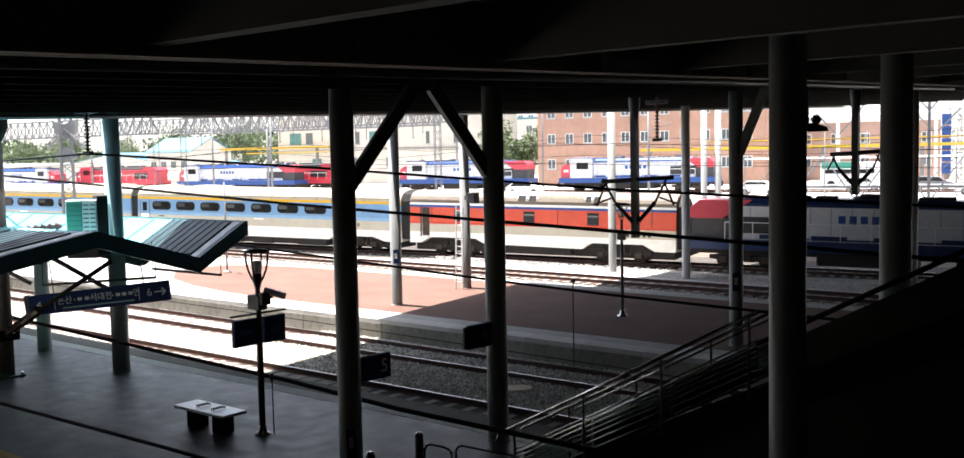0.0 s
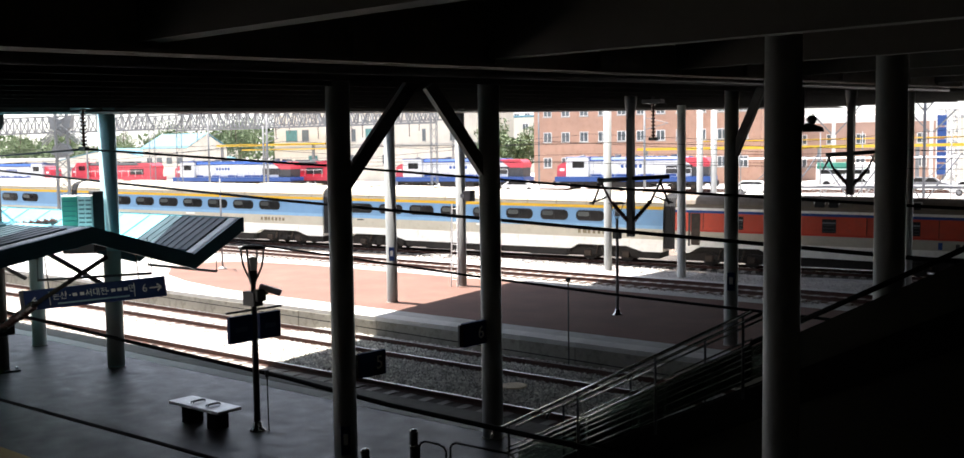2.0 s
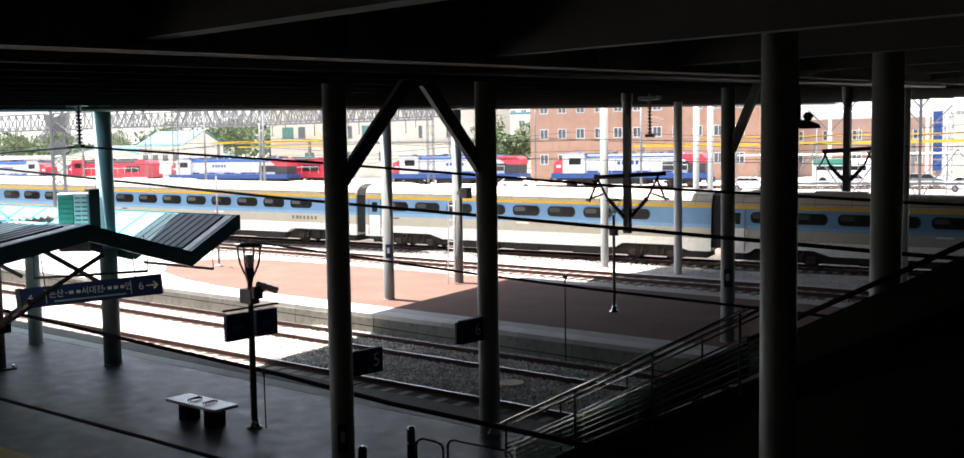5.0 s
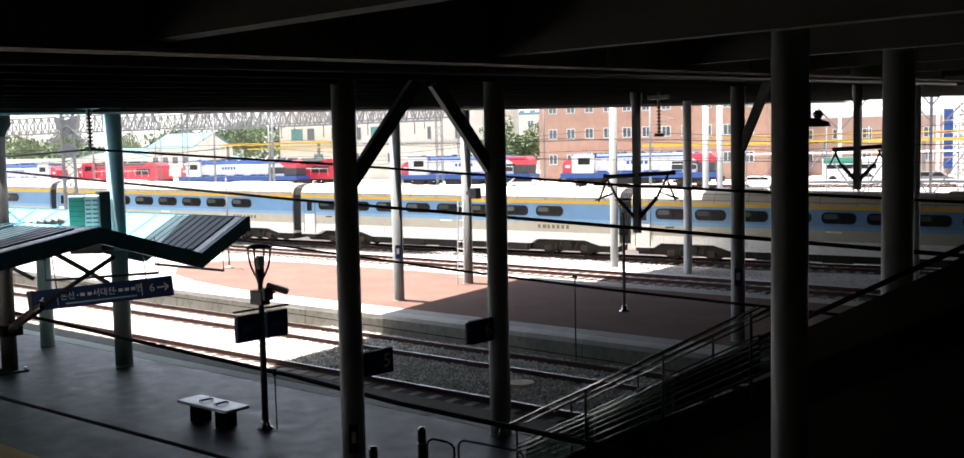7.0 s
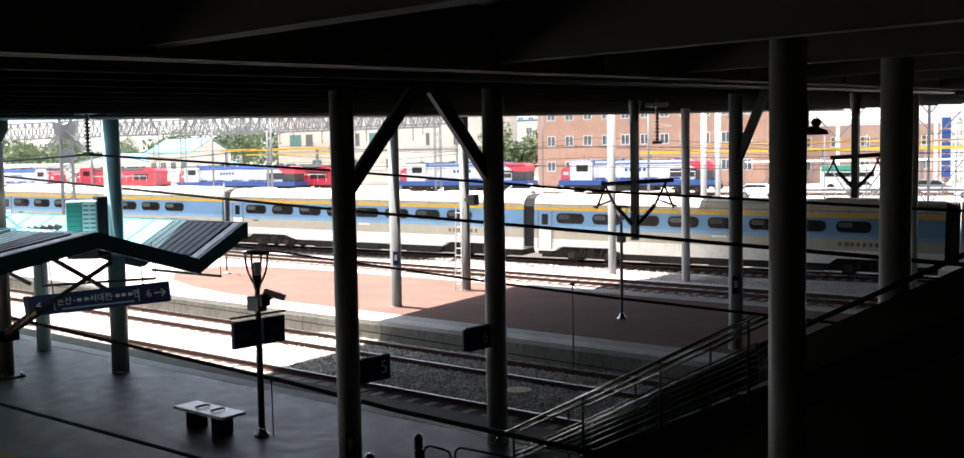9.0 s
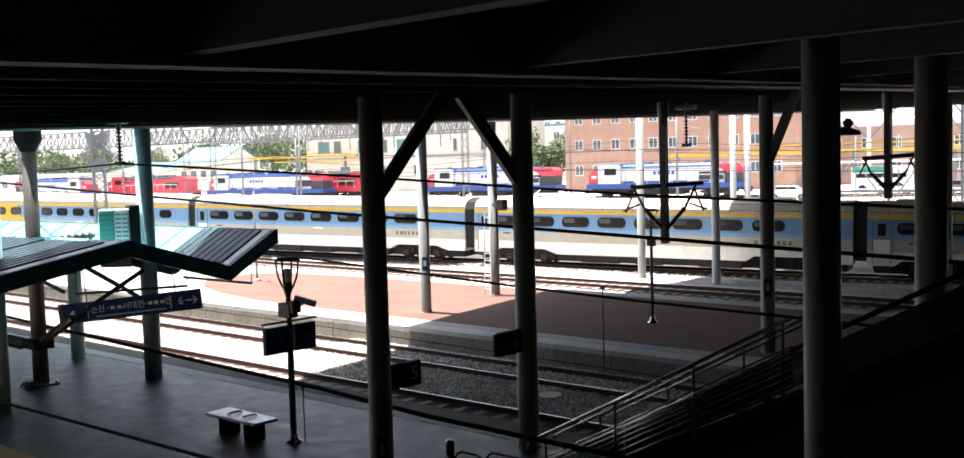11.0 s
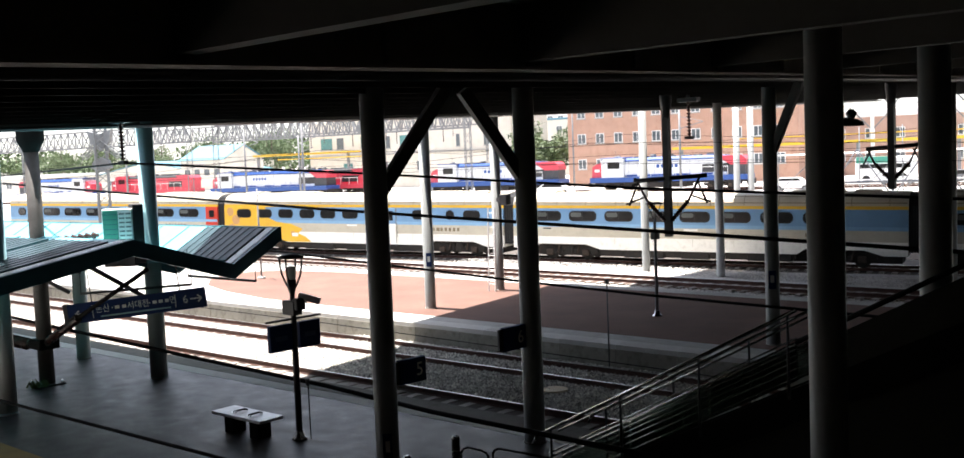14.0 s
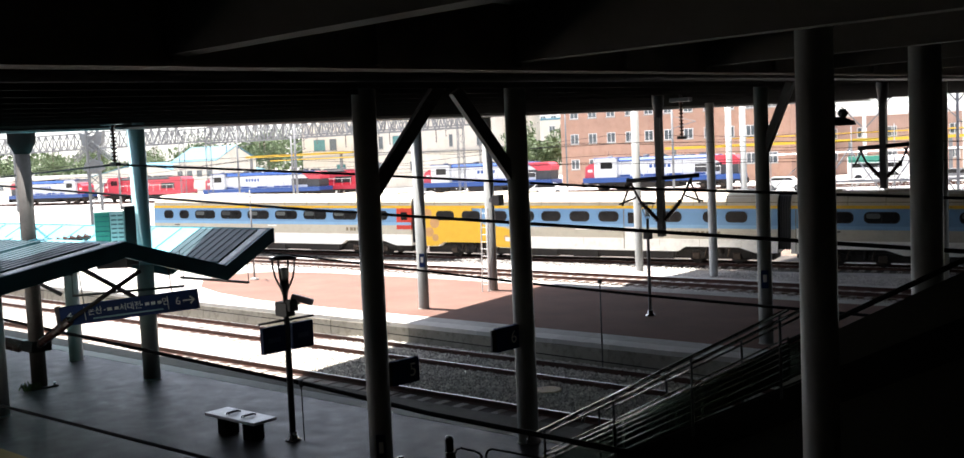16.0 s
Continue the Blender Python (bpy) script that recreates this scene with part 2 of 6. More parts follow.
# ---- mesh helpers ----
def box(bm, x0, x1, y0, y1, z0, z1, m=None, chamfer=0.0):
    vs = [bm.verts.new((x, y, z)) for z in (z0, z1) for y in (y0, y1) for x in (x0, x1)]
    fs = [bm.faces.new([vs[i] for i in f]) for f in ((0, 2, 3, 1), (4, 5, 7, 6), (0, 1, 5, 4), (2, 6, 7, 3), (0, 4, 6, 2), (1, 3, 7, 5))]
    if chamfer:
        es = list({e for f in fs for e in f.edges})
        r = bmesh.ops.bevel(bm, geom=es, offset=chamfer, segments=1, affect="EDGES")
        vs = list({v for v in r["verts"]} | {v for v in vs if v.is_valid})
    if m is not None:
        bmesh.ops.transform(bm, matrix=m, verts=[v for v in vs if v.is_valid])
    return bm


def rod(bm, p, q, r0, r1=None, n=10, caps=True):
    """A round bar from p to q."""
    p, q = Vector(p), Vector(q)
    r1 = r0 if r1 is None else r1
    d = (q - p).normalized()
    side = d.orthogonal().normalized()
    other = d.cross(side)
    rings = []
    for c, r in ((p, r0), (q, r1)):
        rings.append([bm.verts.new(c + r * (math.cos(k * math.tau / n) * side + math.sin(k * math.tau / n) * other)) for k in range(n)])
    for k in range(n):
        f = bm.faces.new((rings[0][k], rings[0][(k + 1) % n], rings[1][(k + 1) % n], rings[1][k]))
        f.smooth = n > 6
    if caps:
        bm.faces.new(rings[0][::-1])
        bm.faces.new(rings[1])
    return bm


def bar(bm, p, q, w, h):
    """A square bar from p to q, w wide and h deep."""
    p, q = Vector(p), Vector(q)
    d = (q - p).normalized()
    side = d.cross(Vector((0, 0, 1)))
    side = side.normalized() if side.length > 1e-4 else Vector((1, 0, 0))
    up = side.cross(d)
    ends = []
    for c in (p, q):
        ends.append([bm.verts.new(c + side * a * w / 2 + up * b * h / 2) for a, b in ((-1, -1), (1, -1), (1, 1), (-1, 1))])
    for k in range(4):
        bm.faces.new((ends[0][k], ends[0][(k + 1) % 4], ends[1][(k + 1) % 4], ends[1][k]))
    bm.faces.new(ends[0][::-1])
    bm.faces.new(ends[1])
    return bm


def sweep(bm, profile, x0, x1, closed=True, cap=True):
    """A profile of (y, z) points drawn along x."""
    rings = [[bm.verts.new((x, y, z)) for y, z in profile] for x in (x0, x1)]
    n = len(profile)
    for k in range(n if closed else n - 1):
        bm.faces.new((rings[0][k], rings[0][(k + 1) % n], rings[1][(k + 1) % n], rings[1][k]))
    if closed and cap:
        bm.faces.new(rings[0][::-1])
        bm.faces.new(rings[1])
    return bm


def turned(bm, centre, outline, n=16):
    """A lathe form about the upright axis through centre: outline of (radius, z)."""
    cx, cy, cz = centre
    rings = [[bm.verts.new((cx + r * math.cos(k * math.tau / n), cy + r * math.sin(k * math.tau / n), cz + z)) for k in range(n)] for r, z in outline]
    for a, b in zip(rings, rings[1:]):
        for k in range(n):
            f = bm.faces.new((a[k], a[(k + 1) % n], b[(k + 1) % n], b[k]))
            f.smooth = True
    bm.faces.new(rings[0][::-1])
    bm.faces.new(rings[-1])
    return bm


def plate(bm, outline, y0, y1):
    """A flat plate with an outline of (x, z) points, from y0 to y1."""
    a = [bm.verts.new((x, y0, z)) for x, z in outline]
    b = [bm.verts.new((x, y1, z)) for x, z in outline]
    n = len(outline)
    bm.faces.new(a)
    bm.faces.new(b[::-1])
    for k in range(n):
        bm.faces.new((a[k], b[k], b[(k + 1) % n], a[(k + 1) % n]))
    return bm


def rounded(x0, x1, z0, z1, r, n=4):
    pts = []
    for cx, cz, a0 in ((x1 - r, z1 - r, 0), (x0 + r, z1 - r, 90), (x0 + r, z0 + r, 180), (x1 - r, z0 + r, 270)):
        pts += [(cx + r * math.cos(radians(a0 + 90 * k / n)), cz + r * math.sin(radians(a0 + 90 * k / n))) for k in range(n + 1)]
    return pts


def part(name, bm, material, parent=None, label="", kind=""):
    bmesh.ops.recalc_face_normals(bm, faces=bm.faces)
    me = bpy.data.meshes.new(name)
    bm.to_mesh(me)
    bm.free()
    me.materials.append(material)
    ob = new(name, me)
    ob.parent = parent
    return tagged(ob, label, kind=kind)


def thing(name, m, label, category, group="", kind=""):
    ob = new(name)
    ob.matrix_basis = m
    ob.empty_display_size = 0.2
    return tagged(ob, label, category, group, kind)


def single(name, bm, material, label, category="", group="", kind=""):
    return tagged(part(name, bm, material), label, category, group, kind)


B = bmesh.new

# ---- ground and platforms ----
TURN = 11.16
yard = pose(0, 0, 0, 0, 0, TURN)


def along(u, v, z=0.0, turn=0.0):
    """A pose in the far yard: u metres along its tracks, v across."""
    return yard @ pose(u, v, z, 0, 0, turn)


# the main line runs slightly askew to the yard and falls gently
MAIN_FALL = 0.0172
MAIN = yard @ pose(-30, 55.545, -0.757, 0, 0, 2.28) @ pose(0, 0, 0, 0, math.degrees(math.atan(MAIN_FALL)), 0)


def on_main(a, z=0.0, turn=0.0):
    """A pose on the main line, a metres along its rails."""
    return MAIN @ pose(a, 0, z, 0, 0, turn)


g = B()
rows = []
stations = [-2000] + [-230 + 5 * k for k in range(73)] + [2000]
for v, z in ((-900, -0.74), (49.9, -0.74), (50.5, None), (73, None), (81, 0.75), (2500, 0.75)):
    rows.append([g.verts.new(yard @ Vector((u, v, z if z is not None else -1.0 - MAIN_FALL * max(-200, min(160, u + 30))))) for u in stations])
for a, b in zip(rows, rows[1:]):
    for k in range(len(stations) - 1):
        g.faces.new((a[k], a[k + 1], b[k + 1], b[k]))
single("ground", g, ballast_m, "grey ballast and gravel ground of a railway yard", "ground", kind="structure")

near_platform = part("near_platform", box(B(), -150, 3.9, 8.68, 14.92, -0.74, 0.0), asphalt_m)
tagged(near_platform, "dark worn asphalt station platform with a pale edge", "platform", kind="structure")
part("yellow_strip", box(B(), -150, 3.9, 8.2, 8.68, -0.74, 0.004), yellow_paint_m, near_platform, "yellow tactile strip")
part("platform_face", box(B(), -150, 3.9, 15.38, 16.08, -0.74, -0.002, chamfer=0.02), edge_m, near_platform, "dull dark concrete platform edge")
part("platform_fill", box(B(), -150, 3.9, 14.92, 15.38, -0.74, -0.14), concrete_m, near_platform)
mid_platform = part("mid_platform", box(B(), -130, 14, 24.35, 34.3, -0.74, -0.006), concrete_m)
tagged(mid_platform, "island platform with faded red paving and a concrete wall", "platform", kind="structure")
part("red_paving", box(B(), -32, 14, 25.1, 33.55, -0.05, 0.0), redpave_m, mid_platform, "faded red paving")
pv = B()
nose = [(-32, 25.1), (-34.5, 25.25), (-38, 25.9), (-41, 26.9), (-43.2, 28.5), (-44.3, 30.2), (-44, 31.6), (-42.8, 32.6), (-39, 33.3), (-32, 33.55)]
lo = [pv.verts.new((x, y, -0.05)) for x, y in nose]
hi = [pv.verts.new((x, y, 0.0)) for x, y in nose]
pv.faces.new(hi)
for k in range(len(nose)):
    pv.faces.new((lo[k], lo[(k + 1) % len(nose)], hi[(k + 1) % len(nose)], hi[k]))
part("red_paving", pv, redpave_m, mid_platform, "rounded end of the red paving")
part("platform_face", box(B(), -130, 14, 23.72, 23.9, -0.74, -0.14), concrete_m, mid_platform, "stained concrete platform wall")
part("platform_fill", box(B(), -130, 14, 23.9, 24.35, -0.74, -0.14), concrete_m, mid_platform)

# ---- the deck overhead and what closes the place ----
SLOPE = 0.030


def soffit(y):
    return 6.24 + SLOPE * y


SKEW = -0.17   # the deck lies askew to the platforms


def slab(bm, x0, x1, y0, y1, low, high, k0=1.0, k1=1.0):
    """A block between two lengths of the deck, low and high measured from the beams' underside; k0, k1: how far each side follows the skew."""
    if y0 < 33 < y1:
        slab(bm, x0, x1, y0, 33, low, high, k0, k1)
        return slab(bm, x0, x1, 33, y1, low, high, k0, k1)
    vs = [bm.verts.new((x + k * SKEW * (min(y, 33) - 14), y, soffit(y) + d)) for d in (low, high) for y in (y0, y1) for x, k in ((x0, k0), (x1, k1))]
    for f in ((0, 2, 3, 1), (4, 5, 7, 6), (0, 1, 5, 4), (2, 6, 7, 3), (0, 4, 6, 2), (1, 3, 7, 5)):
        bm.faces.new([vs[i] for i in f])
    return bm


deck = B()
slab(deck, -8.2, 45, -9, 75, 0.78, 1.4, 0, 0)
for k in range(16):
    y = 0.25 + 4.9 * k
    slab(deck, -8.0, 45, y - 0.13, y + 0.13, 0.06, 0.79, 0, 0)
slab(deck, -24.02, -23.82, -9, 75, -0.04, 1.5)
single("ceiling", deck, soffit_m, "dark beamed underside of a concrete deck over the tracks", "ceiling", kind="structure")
girder = B()
slab(girder, -8.22, -8.0, -9, 75, 0.0, 0.79, 0, 0)
girder = single("deck_girder", girder, girder_m, "long brown-grey girder with a bottom flange under the deck", "girder", kind="structure")
part("flange", slab(B(), -8.3, -7.92, -9, 75, -0.04, -0.001, 0, 0), girder_m, girder, "bottom flange")
for k in range(14):
    y = 2.7 + 2.45 * k
    part("stiffener", slab(B(), -7.998, -7.93, y - 0.03, y + 0.03, 0.002, 0.78, 0, 0), girder_m, girder)
# outer bay: plates and beams carry their shade in a near-black colour
single("ceiling_outer", slab(B(), -23.8, -8.24, -9, 75, 0.5, 1.4, 1, 0), shade_plate_m, "plates under the outer deck bay, colour darkened for shade", "ceiling", kind="structure")
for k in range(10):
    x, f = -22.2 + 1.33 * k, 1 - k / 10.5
    single("deck_beam", slab(B(), x - 0.02, x + 0.02, -9, 75, 0.0, 0.5, f, f), shade_plate_m, "steel beam under the outer deck bay, colour darkened for shade", "beam", kind="structure")
for x, d, r, k in ((-23.4, -0.06, 0.05, 1), (-23.15, -0.05, 0.035, 1), (-8.55, -0.08, 0.05, 0)):
    pipe = rod(B(), (x + k * SKEW * (-9 - 14), -9, soffit(-9) + d), (x + k * SKEW * 19, 33, soffit(33) + d), r, n=8)
    rod(pipe, (x + k * SKEW * 19, 33, soffit(33) + d), (x + k * SKEW * 19, 74, soffit(74) + d), r, n=8)
    single("service_pipe", pipe, steel_dark_m, "dark grey service pipe clipped under the deck", "pipe", "pipes under the deck")
# unseen walls, added and coloured dark to cut light on platforms and stairs
single("wall_south", box(B(), -26, 45, -3.4, -3.0, -0.74, 7.0), shade_plate_m, "unseen dark wall added to hold back sky light", "wall", kind="structure")
single("wall_sky_block", box(B(), -110, -26.2, -3.4, -3.0, -0.74, 14.0), shade_plate_m, "unseen dark wall added to hold back sky light", "wall", kind="structure")
single("wall_east", box(B(), 1.6, 2.0, -3.0, 58, -0.74, 9.0), shade_plate_m, "unseen dark wall added to keep light off the stairs", "wall", kind="structure")


# ---- tracks ----
def rail_profile(y):
    return [(y - 0.065, -0.16), (y + 0.065, -0.16), (y + 0.02, -0.12), (y + 0.015, -0.05), (y + 0.035, -0.035), (y + 0.035, 0), (y - 0.035, 0), (y - 0.035, -0.035), (y - 0.015, -0.05), (y - 0.02, -0.12)]


def track(m, x0, x1, label):
    t = thing("track", m, label, "railway track", kind="structure")
    for y in (-0.7535, 0.7535):
        r = part("rail", sweep(B(), rail_profile(y), x0, x1), rail_m, t)
        part("railhead", sweep(B(), [(y - 0.028, -0.004), (y + 0.028, -0.004), (y + 0.022, 0.004), (y - 0.022, 0.004)], x0, x1), railhead_m, r, "worn bright running surface")
    return t


track_1 = track(pose(0, 17.71, -0.5), -150, 12, "ballasted railway track with rusty rails beside the platform")
track_2 = track(pose(0, 22.17, -0.5), -150, 12, "ballasted railway track with rusty rails beside the platform")
track_3 = track(pose(0, 40.48, -0.5), -66, 40, "ballasted railway track behind the island platform")
# wide dark strip: the train's shadow on the ballast is part of its colour
bed_ob = single("track_bed", box(B(), -200, 160, -2.3, 5.9, -0.5, -0.232), bed_m, "oily brown ballast under the main track, train shadow in its colour", "track bed", kind="structure")
bed_ob.matrix_basis = MAIN.copy()
verge = single("track_verge", box(B(), -200, 150, 6.0, 16.0, -0.5, -0.23), rusty_bed_m, "rust-brown gravel verge between the yard tracks", "gravel", kind="structure")
verge.matrix_basis = MAIN.copy()
bed = box(B(), -66, 1.6, 39.5, 41.45, -0.9, -0.672)
single("track_bed", bed, rusty_bed_m, "rust-stained ballast under a siding", "track bed", kind="structure")
single("track_bed", box(B(), -19, 1.6, 16.25, 18.5, -0.9, -0.672), bed_m, "oily dark ballast between the rails beside the platform", "track bed", kind="structure")
single("cable_trough", box(B(), -60, 1.6, 42.4, 43.1, -0.8, -0.69, chamfer=0.01), coping_m, "pale concrete cable trough beside a siding", "cable trough", kind="structure")
track_4 = track(on_main(0), -195, 155, "railway track under the passing train")
track(along(0, 112, 0.93), -230, 120, "yard track with parked locomotives")


# ---- columns ----
def column(x, y, z0, r, label, material, top=None, kind="shaft"):
    c = thing("column", pose(x, y, z0), label, "column", "columns of the deck")
    h = (soffit(y) + 0.6 if top is None else top) - z0
    part("shaft", turned(B(), (0, 0, 0), [(r * 1.02, 0), (r, 0.05), (r, h)], 24), material, c)
    part("collar", turned(B(), (0, 0, 0), [(r * 1.1, 0), (r * 1.1, 0.02), (r * 1.03, 0.03)], 24), concrete_m, c)
    return c


def sticker(col, x, y, r, z0, z1, w=0.2):
    """A notice on a column's side towards the stairs."""
    a = math.atan2(-y, -x)
    bm = box(B(), r - 0.01, r + 0.012, -w / 2, w / 2, z0, z1, m=pose(0, 0, 0, 0, 0, math.degrees(a)))
    s = part("notice", bm, navy_m, col, "small blue and white notice")
    part("notice_mark", box(B(), r + 0.012, r + 0.016, -w / 4, w / 4, z0 + (z1 - z0) * 0.35, z0 + (z1 - z0) * 0.75, m=pose(0, 0, 0, 0, 0, math.degrees(a))), white_m, s)


GREY_COLUMN = "round grey painted concrete column under the deck"
for x, y, z0, r in ((-12.82, 11.83, 0, 0.205), (-11.87, 14.76, 0, 0.2), (-12.26, 25.87, 0, 0.19), (-25.98, 26.47, 0, 0.2), (-26.84, 31.44, 0, 0.2), (-27.98, 44.48, -0.74, 0.2),
                    (-23.45, 43.94, -0.74, 0.2), (-4.9, 11.8, 0, 0.222), (-5.3, 17.19, -0.74, 0.25), (-12.31, 41.9, -0.74, 0.2)):
    # two columns under the deck edge take the brightened colour to look lit
    col = column(x, y, z0, r, GREY_COLUMN, lit_column_m if y in (43.94, 41.9) else column_m) if y != 11.8 else column(x, y, z0, r, "round grey column beside the stairs", column_m)
    if y in (26.47, 25.87):
        sticker(col, x, y, r, 1.55, 2.05)
    elif y == 11.83:
        sticker(col, x, y, r, 0.25, 0.75, 0.16)
for x, y, r in ((-23.93, 14.06, 0.215), (-23.47, 9.89, 0.22)):
    col = column(x, y, 0, r, "round column through the canopy, pale blue above, grey below", pale_blue_m)
    part("lower_coat", turned(B(), (0, 0, 0), [(r + 0.006, 0.05), (r + 0.006, 3.05)], 24), column_m, col, "grey painted lower shaft")
column(-28.63, 14.4, 0, 0.2, "short grey column holding up the canopy", column_m, top=3.0)
for u, v in ((-21.57, 75.5), (-20.5, 75.5)):
    p = yard @ Vector((u, v, -0.74))
    column(p.x, p.y, -0.74, 0.23, "tall pale painted steel column beyond the train", column_m, top=8.6)

ladder = thing("ladder", pose(-26.82, 30.95, 0), "thin white steel ladder standing against a column", "ladder")
for x in (-0.18, 0.18):
    part("stile", bar(B(), (x, 0, 0), (x, 0.12, 3.4), 0.04, 0.04), white_m, ladder)
for k in range(11):
    part("rung", rod(B(), (-0.18, 0.01 * k, 0.3 + k * 0.29), (0.18, 0.01 * k, 0.3 + k * 0.29), 0.014, n=6), white_m, ladder)
horn = thing("loudspeaker", pose(-26.36, 31.3, 3.5), "dark box loudspeaker fixed to a column", "loudspeaker")
part("case", box(B(), -0.1, 0.3, -0.16, 0.16, 0.0, 0.44, chamfer=0.03), steel_dark_m, horn)
part("bracket", box(B(), -0.36, -0.1, -0.03, 0.03, 0.14, 0.3), galv_m, horn)

# diagonal struts between the columns
def brace(p, q, label="dark steel diagonal strut under the deck"):
    return single("diagonal_strut", bar(B(), p, q, 0.17, 0.22), brown_steel_m, label, "strut", "struts of the deck")


brace((-12.8, 11.88, 4.86), (-12.34, 13.23, 6.75))
brace((-11.88, 14.73, 4.98), (-12.34, 13.63, 6.66))
brace((-12.17, 25.86, 5.3), (-11.32, 25.83, 7.2))


# ---- the train ----
def wheel(parent, x):
    bm = B()
    for y in (-0.82, 0.68):
        rod(bm, (x, y, 0.43), (x, y + 0.14, 0.43), 0.43, n=20)
    rod(bm, (x, -0.7, 0.43), (x, 0.7, 0.43), 0.08, n=8)
    return part("wheelset", bm, under_m, parent)


def bogie(car, x):
    bm = B()
    for y in (-1.12, 0.98):
        plate(bm, [(x - 1.9, 0.5), (x - 1.9, 0.72), (x - 1.1, 0.8), (x - 0.6, 0.62), (x + 0.6, 0.62), (x + 1.1, 0.8), (x + 1.9, 0.72), (x + 1.9, 0.5), (x + 0.5, 0.36), (x - 0.5, 0.36)], y, y + 0.14)
        for k in (-0.3, 0.3):
            rod(bm, (x + k, y + 0.07, 0.4), (x + k, y + 0.07, 0.85), 0.12, n=10)
    box(bm, x - 0.3, x + 0.3, -1.1, 1.1, 0.55, 0.82)
    b = part("bogie", bm, under_m, car, "grimy steel bogie")
    for k in (-1.15, 1.15):
        wheel(b, x + k)
        part("axle_box", box(B(), x + k - 0.22, x + k + 0.22, -1.2, 1.2, 0.28, 0.64, chamfer=0.04), axle_m, b, "rust-brown axle boxes")
        part("damper", rod(B(), (x + k * 0.55, -1.2, 0.42), (x + k * 0.55 + 0.15, -1.2, 0.95), 0.05, n=8), axle_m, b)
    return b


def band(z0, z1, y0=1.5, y1=1.5):
    return [(-y0, z0), (y0, z0), (y1, z1), (-y1, z1)]


ROOF = [(1.46, 3.27), (1.44, 3.42), (1.32, 3.66), (1.08, 3.84), (0.7, 3.95), (0.25, 4.0)]
ROOF = ROOF + [(-y, z) for y, z in reversed(ROOF)]


PLAIN_WINDOWS = [(1.42 + 2.235 * k, 3.16 + 2.235 * k) for k in range(8)]
ART_WINDOWS = [(1.15, 2.45), (3.0, 4.28), (4.85, 6.12), (6.68, 7.95), (8.42, 9.68), (10.24, 11.5), (12.05, 13.3), (15.7, 17.0), (18.2, 18.8), (19.45, 20.65)]
END_WINDOWS = [(1.0, 1.92), (2.5, 3.42)] + [(4.0 + 2.43 * k, 5.9 + 2.43 * k) for k in range(7)]


